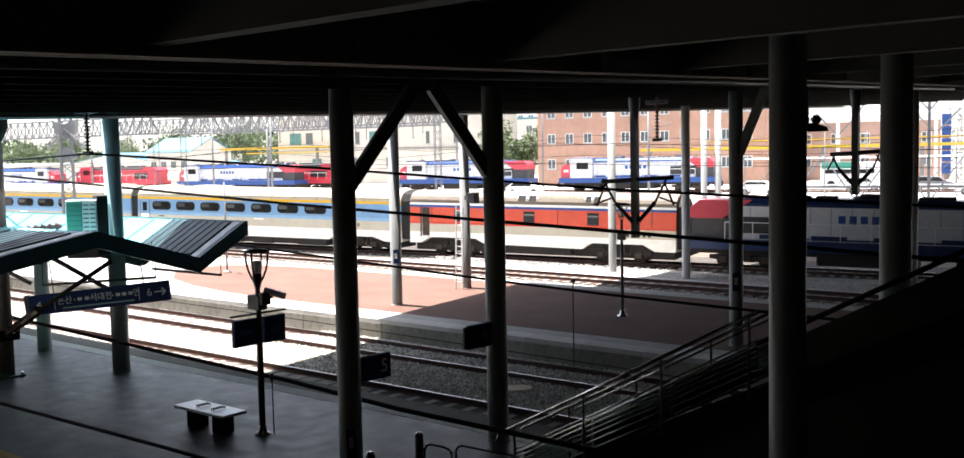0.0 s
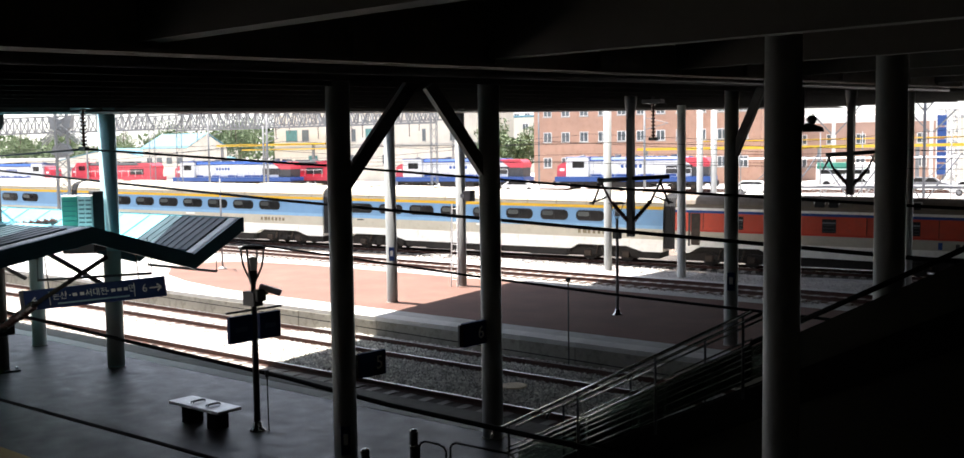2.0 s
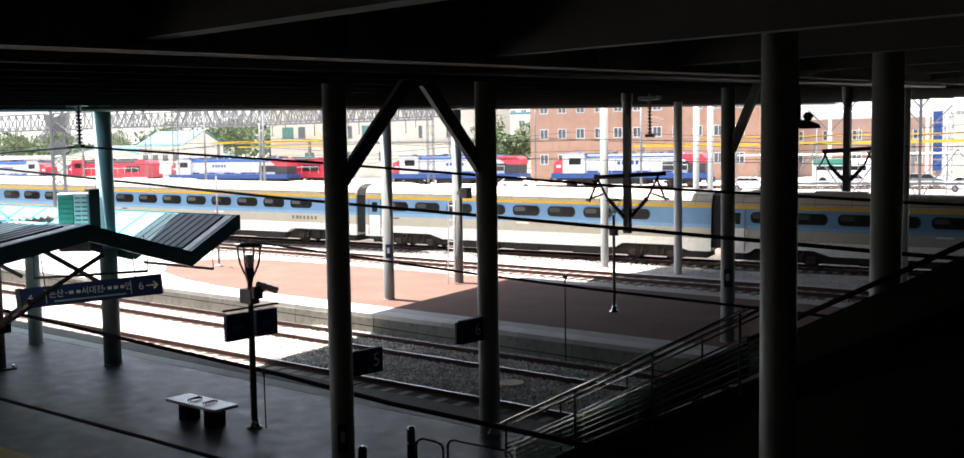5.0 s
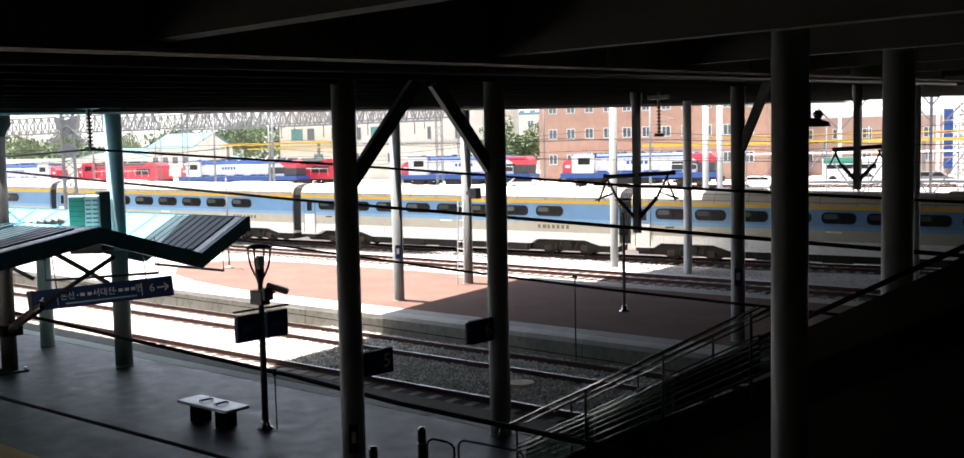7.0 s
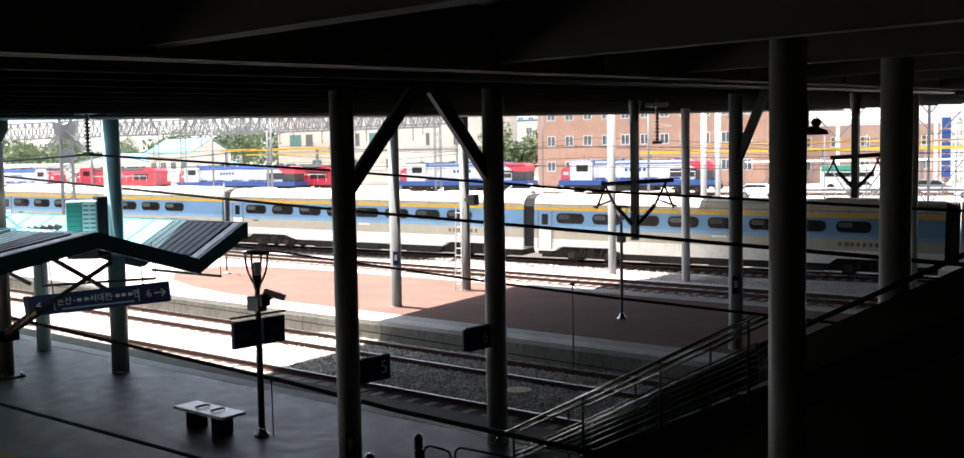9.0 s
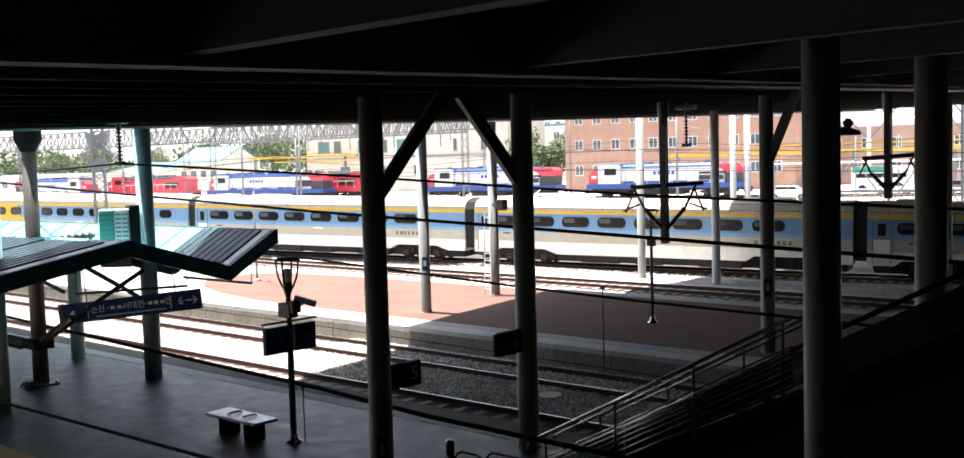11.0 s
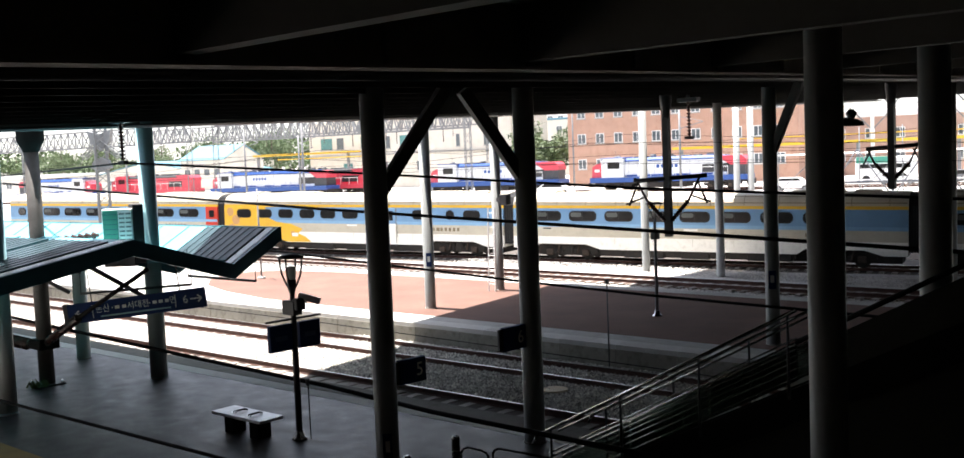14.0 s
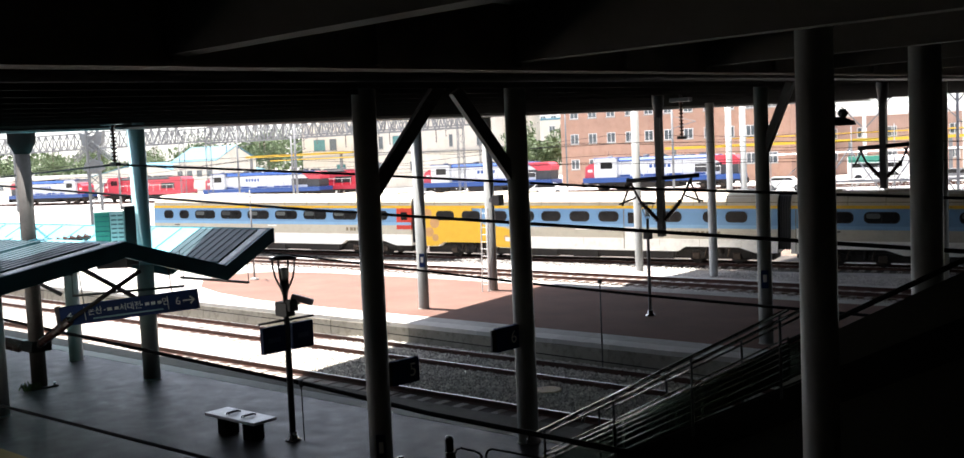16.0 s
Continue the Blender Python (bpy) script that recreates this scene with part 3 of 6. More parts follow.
def coach(label, windows, doors, yellow=False, last=False):
    c = thing("passenger_coach", pose(0, 0, 0), label, "train coach", "coaches of the passing train")
    L = 22.25
    pv = B()
    out = [(0, 0.7)]
    for bx in (3.4, L - 3.4):
        out += [(bx - 2.1, 0.7), (bx - 1.7, 0.98), (bx + 1.3, 0.98), (bx + 2.2, 0.7)]
    plate(pv, out + [(L, 0.7), (L, 1.42), (0, 1.42)], -1.49, 1.49)
    part("lower_body", pv, car_white_m, c, "white lower panels cut out over the bogies")
    for k in range(9):
        part("panel_joint", box(B(), 1.9 + k * 2.3, 1.915 + k * 2.3, -1.494, 1.494, 0.99, 1.4), beige_m, c)
    part("beige_band", sweep(B(), band(1.42, 2.0), 0, L), beige_m, c, "beige painted band")
    if yellow:
        pv = B()
        plate(pv, [(0.0, 0.72), (1.2, 0.72), (1.7, 0.98), (4.7, 0.98), (5.6, 0.72), (7.6, 0.74), (7.1, 1.1), (6.5, 1.3), (6.9, 1.62), (5.9, 1.95), (4.6, 2.1), (3.9, 2.4), (3.7, 3.1), (0.0, 3.1)], -1.508, 1.508)
        y = part("yellow_wrap", pv, car_yellow_m, c, "yellow painted end of the coach")
        for ax, az, ar in ((0.25, 2.75, 0.3), (0.7, 2.2, 0.34), (0.35, 1.6, 0.3), (0.85, 1.25, 0.22), (5.9, 1.3, 0.16)):
            part("art_patch", plate(B(), rounded(ax, ax + 2 * ar, az - ar, az + ar, ar * 0.9), -1.511, 1.511), car_orange_m, y, "orange painted ornament")
        part("art_plate", box(B(), 6.0, 6.5, -1.512, 1.512, 1.1, 1.34), white_m, y)
    part("blue_band", sweep(B(), band(2.2, 3.1, 1.5, 1.475), 0, L - (1.1 if last else 0)), car_blue_m, c, "blue window band")
    part("pale_band", sweep(B(), band(2.0, 2.2, 1.5, 1.5), 0, L), car_pale_blue_m, c, "pale blue lower edge of the window band")
    if last:
        r = part("red_end", sweep(B(), band(1.75, 3.1, 1.505, 1.48), L - 1.1, L), car_red_m, c, "red painted coach end")
        part("end_window", plate(B(), rounded(L - 0.75, L - 0.3, 2.35, 2.85, 0.05), -1.52, 1.52), glass_m, r)
    part("yellow_stripe", sweep(B(), band(3.1, 3.27, 1.48, 1.47), 0, L), car_yellow_m, c, "yellow stripe")
    part("roof", sweep(B(), ROOF, 0, L), cream_m, c, "cream painted curved roof")
    part("gutter", sweep(B(), band(3.42, 3.46, 1.47, 1.47), 0.05, L - 0.05), roof_seam_m, c)
    part("roof_seam", sweep(B(), [(-1.2, 3.76), (1.2, 3.76), (1.17, 3.79), (-1.17, 3.79)], 0.3, L - 0.3), roof_seam_m, c)
    for k in range(12):
        part("roof_rib", sweep(B(), [(y * 1.004, z + 0.006) for y, z in ROOF], 1.0 + k * 1.85, 1.03 + k * 1.85), roof_seam_m, c)
    for k in (1.3, 4.6, 16.4, 19.6):
        part("roof_unit", sweep(B(), [(-0.75, 3.9), (0.75, 3.9), (0.62, 4.08), (-0.62, 4.08)], k, k + (2.6 if 2 < k < 19 else 1.2)), cream_m, c, "cream roof ventilation unit")
    for x0, x1 in windows:
        w = part("window", plate(B(), rounded(x0, x1, 2.34, 2.95, 0.26), -1.512, 1.512), bellows_m, c, "rounded black-rimmed window")
        part("pane", plate(B(), rounded(x0 + 0.07, x1 - 0.07, 2.4, 2.89, 0.2), -1.519, 1.519), glass_m, w)
        if x1 - x0 > 1.5:
            part("mullion", box(B(), (x0 + x1) / 2 - 0.02, (x0 + x1) / 2 + 0.02, -1.523, 1.523, 2.4, 2.89), bellows_m, w)
            part("blind", plate(B(), rounded(x0 + 0.12, (x0 + x1) / 2 - 0.06, 2.6, 2.86, 0.1), -1.5215, 1.5215), blind_m, w, "half-drawn grey window blind")
    for dx in doors:
        d = part("door", plate(B(), rounded(dx, dx + 0.8, 2.06, 3.04, 0.05), -1.512, 1.512), car_blue_m, c, "blue entrance door")
        part("door_lower", box(B(), dx, dx + 0.8, -1.512, 1.512, 0.82, 2.05), car_white_m, d, "white lower half of the door")
        for e in (-0.06, 0.82):
            part("door_frame", box(B(), dx + e, dx + e + 0.04, -1.516, 1.516, 0.8, 3.08), roof_seam_m, c)
        part("door_window", plate(B(), rounded(dx + 0.2, dx + 0.6, 2.25, 2.88, 0.05), -1.519, 1.519), glass_m, d)
        part("grab_rail", rod(B(), (dx + 0.94, -1.54, 1.2), (dx + 0.94, -1.54, 2.1), 0.02, n=6), stainless_m, c)
        part("step", box(B(), dx, dx + 0.85, -1.5, 1.5, 0.5, 0.69), under_m, c)
    for k in range(7):
        part("logo_bar", box(B(), 17.2 + k * 0.3, 17.2 + k * 0.3 + (0.17 if k != 1 else 0.24), -1.506, 1.506, 1.62, 1.84), roof_seam_m, c)
    part("notice", box(B(), 2.0, 2.5, -1.506, 1.506, 1.86, 1.94), steel_dark_m, c)
    part("notice", box(B(), 10.6, 11.4, -1.506, 1.506, 1.86, 1.96), car_white_m, c)
    gw = B()
    for k in range(5):
        sweep(gw, [(-1.34, 0.9), (1.34, 0.9), (1.38, 3.3), (1.15, 3.75), (0.4, 3.95), (-0.4, 3.95), (-1.15, 3.75), (-1.38, 3.3)], L + 0.01 + k * 0.13, L + 0.11 + k * 0.13)
    sweep(gw, [(-1.25, 1.0), (1.25, 1.0), (1.28, 3.3), (1.0, 3.7), (-1.0, 3.7), (-1.28, 3.3)], L, L + 0.65)
    part("gangway", gw, bellows_m, c, "dark rubber gangway bellows")
    part("underframe", box(B(), 0.3, L - 0.3, -1.0, 1.0, 0.28, 0.99), under_m, c)
    part("side_sill", box(B(), 5.6, L - 5.6, -1.3, 1.3, 0.4, 0.71), under_m, c)
    for bx, w in ((7.0, 2.4), (10.4, 1.6), (14.1, 2.4)):
        part("equipment_box", box(B(), bx, bx + w, -1.38, 1.38, 0.26, 0.69, chamfer=0.04), under_m, c, "grimy underfloor equipment box")
    bogie(c, 3.4)
    bogie(c, L - 3.4)
    return c


def power_car():
    c = thing("power_car", pose(0, 0, 0), "red and cream generator van of the passing train", "train coach")
    L = 17.1
    pv = B()
    plate(pv, [(0, 0.75), (0.8, 0.75), (1.4, 1.12), (4.6, 1.12), (5.2, 0.82), (11.5, 0.74), (12.1, 1.12), (15.2, 1.12), (15.9, 0.75), (L, 0.75), (L, 1.45), (0, 1.45)], -1.5, 1.5)
    part("lower_body", pv, car_white_m, c, "white lower panels with cut-outs over the bogies")
    part("beige_band", sweep(B(), band(1.45, 1.96), 0, L), beige_m, c, "beige painted band")
    part("red_band", sweep(B(), band(2.06, 2.99, 1.5, 1.48), 0, L), van_red_m, c, "faded orange-red upper side")
    part("red_edge", sweep(B(), band(1.96, 2.06, 1.502, 1.502), 0, L), car_red_m, c, "darker red edge line")
    part("dark_stripe", sweep(B(), band(2.99, 3.13, 1.485, 1.48), 0, L), loco_blue_m, c, "dark blue stripe")
    part("white_stripe", sweep(B(), band(3.13, 3.27, 1.48, 1.475), 0, L), car_white_m, c, "white stripe under the roof")
    part("roof", sweep(B(), ROOF, 0, L), grimy_roof_m, c, "grimy cream curved roof")
    part("gutter", sweep(B(), band(3.42, 3.46, 1.47, 1.47), 0.05, L - 0.05), roof_seam_m, c)
    for k in range(8):
        part("roof_rib", sweep(B(), [(y * 1.004, z + 0.006) for y, z in ROOF], 0.8 + k * 2.15, 0.83 + k * 2.15), roof_seam_m, c)
    g = part("roof_grille", sweep(B(), [(-1.43, 3.4), (1.43, 3.4), (1.25, 3.8), (-1.25, 3.8)], 8.72, 11.55), vent_m, c, "long greenish roof grille")
    for k in range(12):
        part("slat", sweep(B(), [(-1.44, 3.43), (1.44, 3.43), (1.27, 3.79), (-1.27, 3.79)], 8.82 + k * 0.23, 8.85 + k * 0.23), roof_seam_m, g)
    for x, w in ((7.35, 0.62), (8.05, 0.6), (11.65, 0.45), (12.15, 0.45)):
        h = part("roof_vent", sweep(B(), [(-1.44, 3.4), (1.44, 3.4), (1.24, 3.84), (-1.24, 3.84)], x, x + w), car_white_m, c, "tilted roof vent")
        part("mesh", sweep(B(), [(-1.45, 3.45), (1.45, 3.45), (1.27, 3.81), (-1.27, 3.81)], x + 0.06, x + w - 0.06), bellows_m, h)
    for x, w in ((3.15, 0.6), (7.82, 0.7), (11.86, 0.7)):
        f = part("side_grille", box(B(), x, x + w, -1.51, 1.51, 2.14, 2.86), bellows_m, c, "dark louvred opening")
        for k in range(4):
            part("slat", box(B(), x + 0.04, x + w - 0.04, -1.53, 1.53, 2.2 + k * 0.16, 2.24 + k * 0.16), steel_dark_m, f)
        part("lintel", box(B(), x + 0.02, x + w - 0.02, -1.532, 1.532, 2.62, 2.7), galv_m, f)
    part("door", plate(B(), rounded(0.9, 1.4, 1.2, 2.96, 0.03), -1.507, 1.507), axle_m, c, "brown door panel")
    part("door_frame", box(B(), 0.74, 0.86, -1.51, 1.51, 1.15, 2.98), steel_dark_m, c)
    for x in (1.55, 6.1, 10.0, 13.4, 15.7):
        part("panel_joint", box(B(), x, x + 0.035, -1.505, 1.505, 2.08, 2.98), axle_m, c)
    part("logo_bar", box(B(), 13.4, 13.6, -1.505, 1.505, 1.5, 1.85), loco_blue_m, c)
    for k in range(5):
        part("logo_bar", box(B(), 14.2 + k * 0.32, 14.4 + k * 0.32, -1.505, 1.505, 1.55, 1.8), steel_dark_m, c)
    part("underframe", box(B(), 0.2, L - 0.2, -1.0, 1.0, 0.28, 1.14), under_m, c)
    part("fuel_tank", box(B(), 6.2, 10.8, -1.3, 1.3, 0.3, 0.78, chamfer=0.06), under_m, c)
    gw = B()
    sweep(gw, [(-1.2, 0.9), (1.2, 0.9), (1.25, 3.3), (0.8, 3.7), (-0.8, 3.7), (-1.25, 3.3)], L, L + 0.25)
    part("gangway", gw, bellows_m, c)
    bogie(c, 3.0)
    bogie(c, L - 3.4)
    return c


def locomotive(label, scheme="white", group="parked locomotives", L=19.6):
    """A hood-type diesel: cab at the low-x end."""
    # navy: the blue trim with shade in its colour, for the moving locomotive
    body, trim = {"white": (loco_white_m, loco_blue_m), "navy": (loco_white_m, loco_shaded_blue_m), "red": (loco_red_m, loco_red_m)}[scheme]
    plain = scheme != "red"
    c = thing("locomotive", pose(0, 0, 0), label, "locomotive", group)
    part("sill", sweep(B(), band(1.05, 1.62), 0.4, L - 0.4), trim, c, "painted walkway sill")
    part("hood", sweep(B(), [(-1.1, 1.62), (1.1, 1.62), (1.1, 3.5), (0.95, 3.75), (-0.95, 3.75), (-1.1, 3.5)], 4.6, L - 2.8), body, c, "long engine hood")
    part("roof_rim", sweep(B(), [(-1.12, 3.42), (1.12, 3.42), (1.12, 3.58), (0.9, 3.86), (-0.9, 3.86), (-1.12, 3.58)], 4.7, L - 3.0), trim if plain else steel_dark_m, c, "coloured roof edge")
    tail = B()
    plate(tail, [(L - 2.81, 1.62), (L - 0.7, 1.62), (L - 0.7, 2.72), (L - 2.81, 2.72)], -1.09, 1.09)
    part("tail", tail, steel_dark_m if plain else body, c, "dark end of the hood")
    rear = B()
    plate(rear, [(L - 2.4, 2.72), (L - 0.6, 2.72), (L - 0.6, 3.3), (L - 1.1, 3.72), (L - 4.0, 3.76)], -1.15, 1.15)
    part("rear_end", rear, loco_red_m if plain else body, c, "red rear end of the hood")
    grille = part("radiator_grille", box(B(), L - 5.6, L - 2.7, -1.13, 1.13, 1.95, 2.85), steel_dark_m, c, "dark radiator grille")
    for k in range(6):
        part("slat", box(B(), L - 5.5, L - 2.8, -1.15, 1.15, 2.02 + k * 0.14, 2.05 + k * 0.14), under_m, grille)
    cab = B()
    plate(cab, [(1.9, 1.62), (4.7, 1.62), (4.7, 3.75), (4.4, 3.9), (2.3, 3.9), (1.9, 3.6)], -1.48, 1.48)
    cab = part("cab", cab, body, c, "driver's cab")
    part("cab_window", plate(B(), rounded(2.7, 4.2, 2.65, 3.4, 0.08), -1.5, 1.5), glass_m, cab)
    part("cab_roof", box(B(), 1.8, 4.8, -1.5, 1.5, 3.86, 3.96, chamfer=0.03), loco_red_m if scheme == "red" else trim, cab)
    nose = B()
    plate(nose, [(0.5, 1.62), (1.9, 1.62), (1.9, 3.4), (1.3, 3.3), (0.6, 2.9)], -1.1, 1.1)
    part("nose", nose, loco_red_m, c, "red nose")
    part("number_plate", box(B(), 0.9, 1.5, -1.12, 1.12, 2.3, 2.6), white_m, c)
    rl = B()
    for y in (-1.45, 1.45):
        for k in range(9):
            rod(rl, (5 + k * 1.5, y, 1.6), (5 + k * 1.5, y, 2.55), 0.025, n=5)
        rod(rl, (5, y, 2.55), (17, y, 2.55), 0.025, n=5)
    part("handrail", rl, white_m, c, "white walkway handrail")
    for k in range(5):
        part("logo_bar", box(B(), 8.6 + k * 0.55, 8.95 + k * 0.55, -1.112, 1.112, 2.6, 3.0), loco_blue_m if plain else white_m, c)
    part("exhaust", box(B(), 9.0, 10.2, -0.35, 0.35, 3.85, 4.12, chamfer=0.05), steel_dark_m, c)
    part("horn", rod(B(), (3.2, -0.5, 4.02), (3.9, -0.5, 4.05), 0.06, 0.12, n=8), galv_m, c)
    for k, (x, w, h) in enumerate(((5.6, 0.9, 0.16), (7.6, 0.5, 0.3), (11.3, 1.1, 0.14), (14.2, 0.8, 0.22))):
        part("roof_box", box(B(), x, x + w, -0.5 + 0.15 * k, 0.4, 3.84, 3.86 + h, chamfer=0.03), galv_m if k % 2 else steel_dark_m, c)
    part("whip_aerial", rod(B(), (3.0, 0.4, 3.95), (3.0, 0.4, 4.7), 0.02, n=5), steel_dark_m, c)
    part("grab_iron", rod(B(), (1.95, -1.5, 1.7), (1.95, -1.5, 3.2), 0.03, n=6), white_m, c)
    part("ladder", box(B(), 0.55, 1.05, -1.46, -1.4, 0.55, 1.6), galv_m, c)
    part("side_stripe", box(B(), 4.75, L - 4.4, -1.114, 1.114, 1.66, 1.9), trim, c)
    for k in range(11):
        part("door_joint", box(B(), 5.2 + k * 1.05, 5.23 + k * 1.05, -1.114, 1.114, 1.95, 3.35), galv_m, c)
    for x in (6.2, 9.4, 12.6):
        part("hood_door", box(B(), x, x + 1.3, -1.118, 1.118, 1.75, 2.5), body, c)
        part("roof_fan", turned(B(), (x + 0.6, 0, 3.85), [(0.55, 0), (0.55, 0.12), (0.4, 0.16)], 14), steel_dark_m, c)
    part("fuel_tank", box(B(), 7.2, 12.2, -1.3, 1.3, 0.35, 1.05, chamfer=0.08), under_m, c)
    part("underframe", box(B(), 0.6, L - 0.6, -1.2, 1.2, 0.8, 1.05), under_m, c)
    for x in (0.2, L - 0.5):
        part("buffer_beam", box(B(), x, x + 0.3, -1.4, 1.4, 0.5, 1.1), under_m, c)
    bogie(c, 3.6)
    bogie(c, L - 3.6)
    return c


plain_coach = coach("blue, cream and white passenger coach with yellow stripe", PLAIN_WINDOWS, (0.3,))
train_cars = [(plain_coach, -22.95)]
for k in range(2, 6):
    train_cars.append((copy_thing(plain_coach, pose(0, 0, 0)), -22.95 * k))
train_cars.append((coach("blue passenger coach with one yellow painted end", ART_WINDOWS, (13.65,), yellow=True), -22.95 * 6))
train_cars.append((coach("blue passenger coach with a red door end", END_WINDOWS, (), last=True), -22.95 * 7))
train_cars.append((power_car(), 0.0))
train_cars.append((locomotive("white and blue diesel locomotive pulling the train, blue darkened for shade", "navy", group="moving locomotive"), 36.8))

white_loco = locomotive("white and blue parked diesel locomotive with red ends")
white_loco.matrix_basis = along(-72.5, 112, 0.93)
long_loco = locomotive("long white and blue parked diesel locomotive with red ends", L=22.8)
long_loco.matrix_basis = along(-111.4, 112, 0.93)
copy_thing(white_loco, along(-49.6, 112, 0.93))
copy_thing(white_loco, along(-137.5, 112, 0.93, 180))
red_loco = locomotive("red parked diesel locomotive on the yard track", "red")
red_loco.matrix_basis = along(-139, 116.5, 0.93)
copy_thing(red_loco, along(-104, 116.5, 0.93))
track(along(0, 116.5, 0.93), -230, 120, "yard track with parked locomotives")

# ---- canopy on the near platform ----
canopy = thing("platform_canopy", pose(-21.4, 0, 0), "teal platform canopy with folded cyan sheet roof", "canopy")
FOLD = [(16.16, 3.83), (14.74, 3.02), (12.04, 3.87), (7.6, 3.1)]


def fold(t0, t1, x0, x1, lift0, lift1, k):
    """A strip of the folded roof between folds k and k+1."""
    (ya, za), (yb, zb) = FOLD[k], FOLD[k + 1]
    p = [(ya + (yb - ya) * t, za + (zb - za) * t) for t in (t0, t1)]
    bm = B()
    vs = [bm.verts.new((x, y, z + l)) for l in (lift0, lift1) for y, z in p for x in (x0, x1)]
    for f in ((0, 2, 3, 1), (4, 5, 7, 6), (0, 1, 5, 4), (2, 6, 7, 3), (0, 4, 6, 2), (1, 3, 7, 5)):
        bm.faces.new([vs[i] for i in f])
    return bm


for k in range(3):
    part("roof_sheet", fold(0.0, 1.0, -60, -0.02, -0.05, 0.0, k), teal_roof_m, canopy, "cyan painted roof sheet")
    f = part("end_fascia", fold(0.0, 1.0, 0.0, 0.12, -0.36, 0.02, k), teal_m, canopy, "dark teal fascia board")
    part("edge_flashing", fold(0.02, 0.98, -0.3, -0.02, 0.0, 0.03, k), granite_m, canopy, "pale metal edge flashing")
part("eave_fascia", box(B(), -60, 0.12, 16.16, 16.26, 3.48, 3.86), teal_m, canopy, "dark teal fascia board")
part("eave_fascia", box(B(), -60, 0.12, 7.5, 7.6, 2.76, 3.12), teal_m, canopy, "dark teal fascia board")
for k, n, a, b in ((0, 1, 0.06, 0.94), (2, 3, 0.08, 0.64)):
    for j in range(n):
        x1 = -0.34 - j * 2.9
        pn = part("roof_panel", fold(a, b, x1 - 2.6, x1, 0.01, 0.05, k), panel_m, canopy, "dark ribbed glazing panel")
        for q in range(9):
            part("rib", fold(a, b, x1 - 2.6 + q * 0.32, x1 - 2.57 + q * 0.32, 0.05, 0.065, k), panel_m, pn)
for k, n in ((0, 40), (2, 40)):
    sm = B()
    for j in range(n):
        me = fold(0.02, 0.98, -4 - j * 1.4, -3.95 - j * 1.4, 0.0, 0.025, k)
        tmp = bpy.data.meshes.new("seam_strip")
        me.to_mesh(tmp)
        sm.from_mesh(tmp)
        me.free()
        bpy.data.meshes.remove(tmp)
    part("roof_seams", sm, teal_roof_m, canopy, "low standing seams", kind="stuff")
for x in (-2.5, -7.2, -16, -25, -34, -43, -52):
    part("rafter", bar(B(), (x, 7.8, 2.95), (x, 12.04, 3.62), 0.12, 0.24), teal_m, canopy)
    part("rafter", bar(B(), (x, 12.04, 3.62), (x, 14.74, 2.8), 0.12, 0.24), teal_m, canopy)
    part("rafter", bar(B(), (x, 14.74, 2.8), (x, 16.1, 3.55), 0.12, 0.24), teal_m, canopy)
    part("strut", rod(B(), (x, 14.06, 2.0), (x, 11.9, 3.4), 0.06), steel_dark_m, canopy, "diagonal steel strut")

for p, q in (((-23.6, 14.9, 2.62), (-21.6, 15.6, 2.5)), ((-24.2, 12.2, 2.45), (-21.9, 13.9, 2.6)), ((-27, 12.6, 2.9), (-25, 12.6, 2.9))):
    tl = part("light_bar", bar(B(), Vector(p) - Vector((-21.4, 0, 0)), Vector(q) - Vector((-21.4, 0, 0)), 0.08, 0.06), steel_dark_m, canopy, "long dark lamp housing")
    for s in (p, q):
        e = Vector(s) - Vector((-21.4, 0, 0))
        part("rod", rod(B(), e, (e.x, e.y, 3.35), 0.012, n=5), steel_dark_m, tl)

# outdoor unit on the canopy roof
ac = thing("outdoor_unit", pose(-23.9, 13.22, 3.5, 0, 0, 40), "air-conditioner outdoor unit with green coil and white louvres", "air conditioner")
part("casing", box(B(), -0.42, 0.36, -0.14, 0.16, 0.0, 1.02, chamfer=0.02), white_m, ac)
part("coil_grille", box(B(), -0.39, -0.01, -0.165, -0.135, 0.06, 0.97), green_m, ac, "green coil face")
for k in range(7):
    part("slat", box(B(), -0.39, -0.01, -0.178, -0.167, 0.12 + k * 0.125, 0.135 + k * 0.125), teal_m, ac)
for k in range(8):
    for x in (0.03, 0.2):
        part("louvre", box(B(), x, x + 0.13, -0.155, -0.138, 0.1 + k * 0.11, 0.14 + k * 0.11), galv_m, ac)
part("support_frame", box(B(), -0.42, 0.36, -0.14, 0.16, -0.45, -0.002), steel_dark_m, ac)
single("roof_hatch", box(B(), -23.77, -23.55, 13.38, 13.68, 3.1, 4.62, chamfer=0.02), steel_dark_m, "dark grey metal cabinet on the canopy", "cabinet")


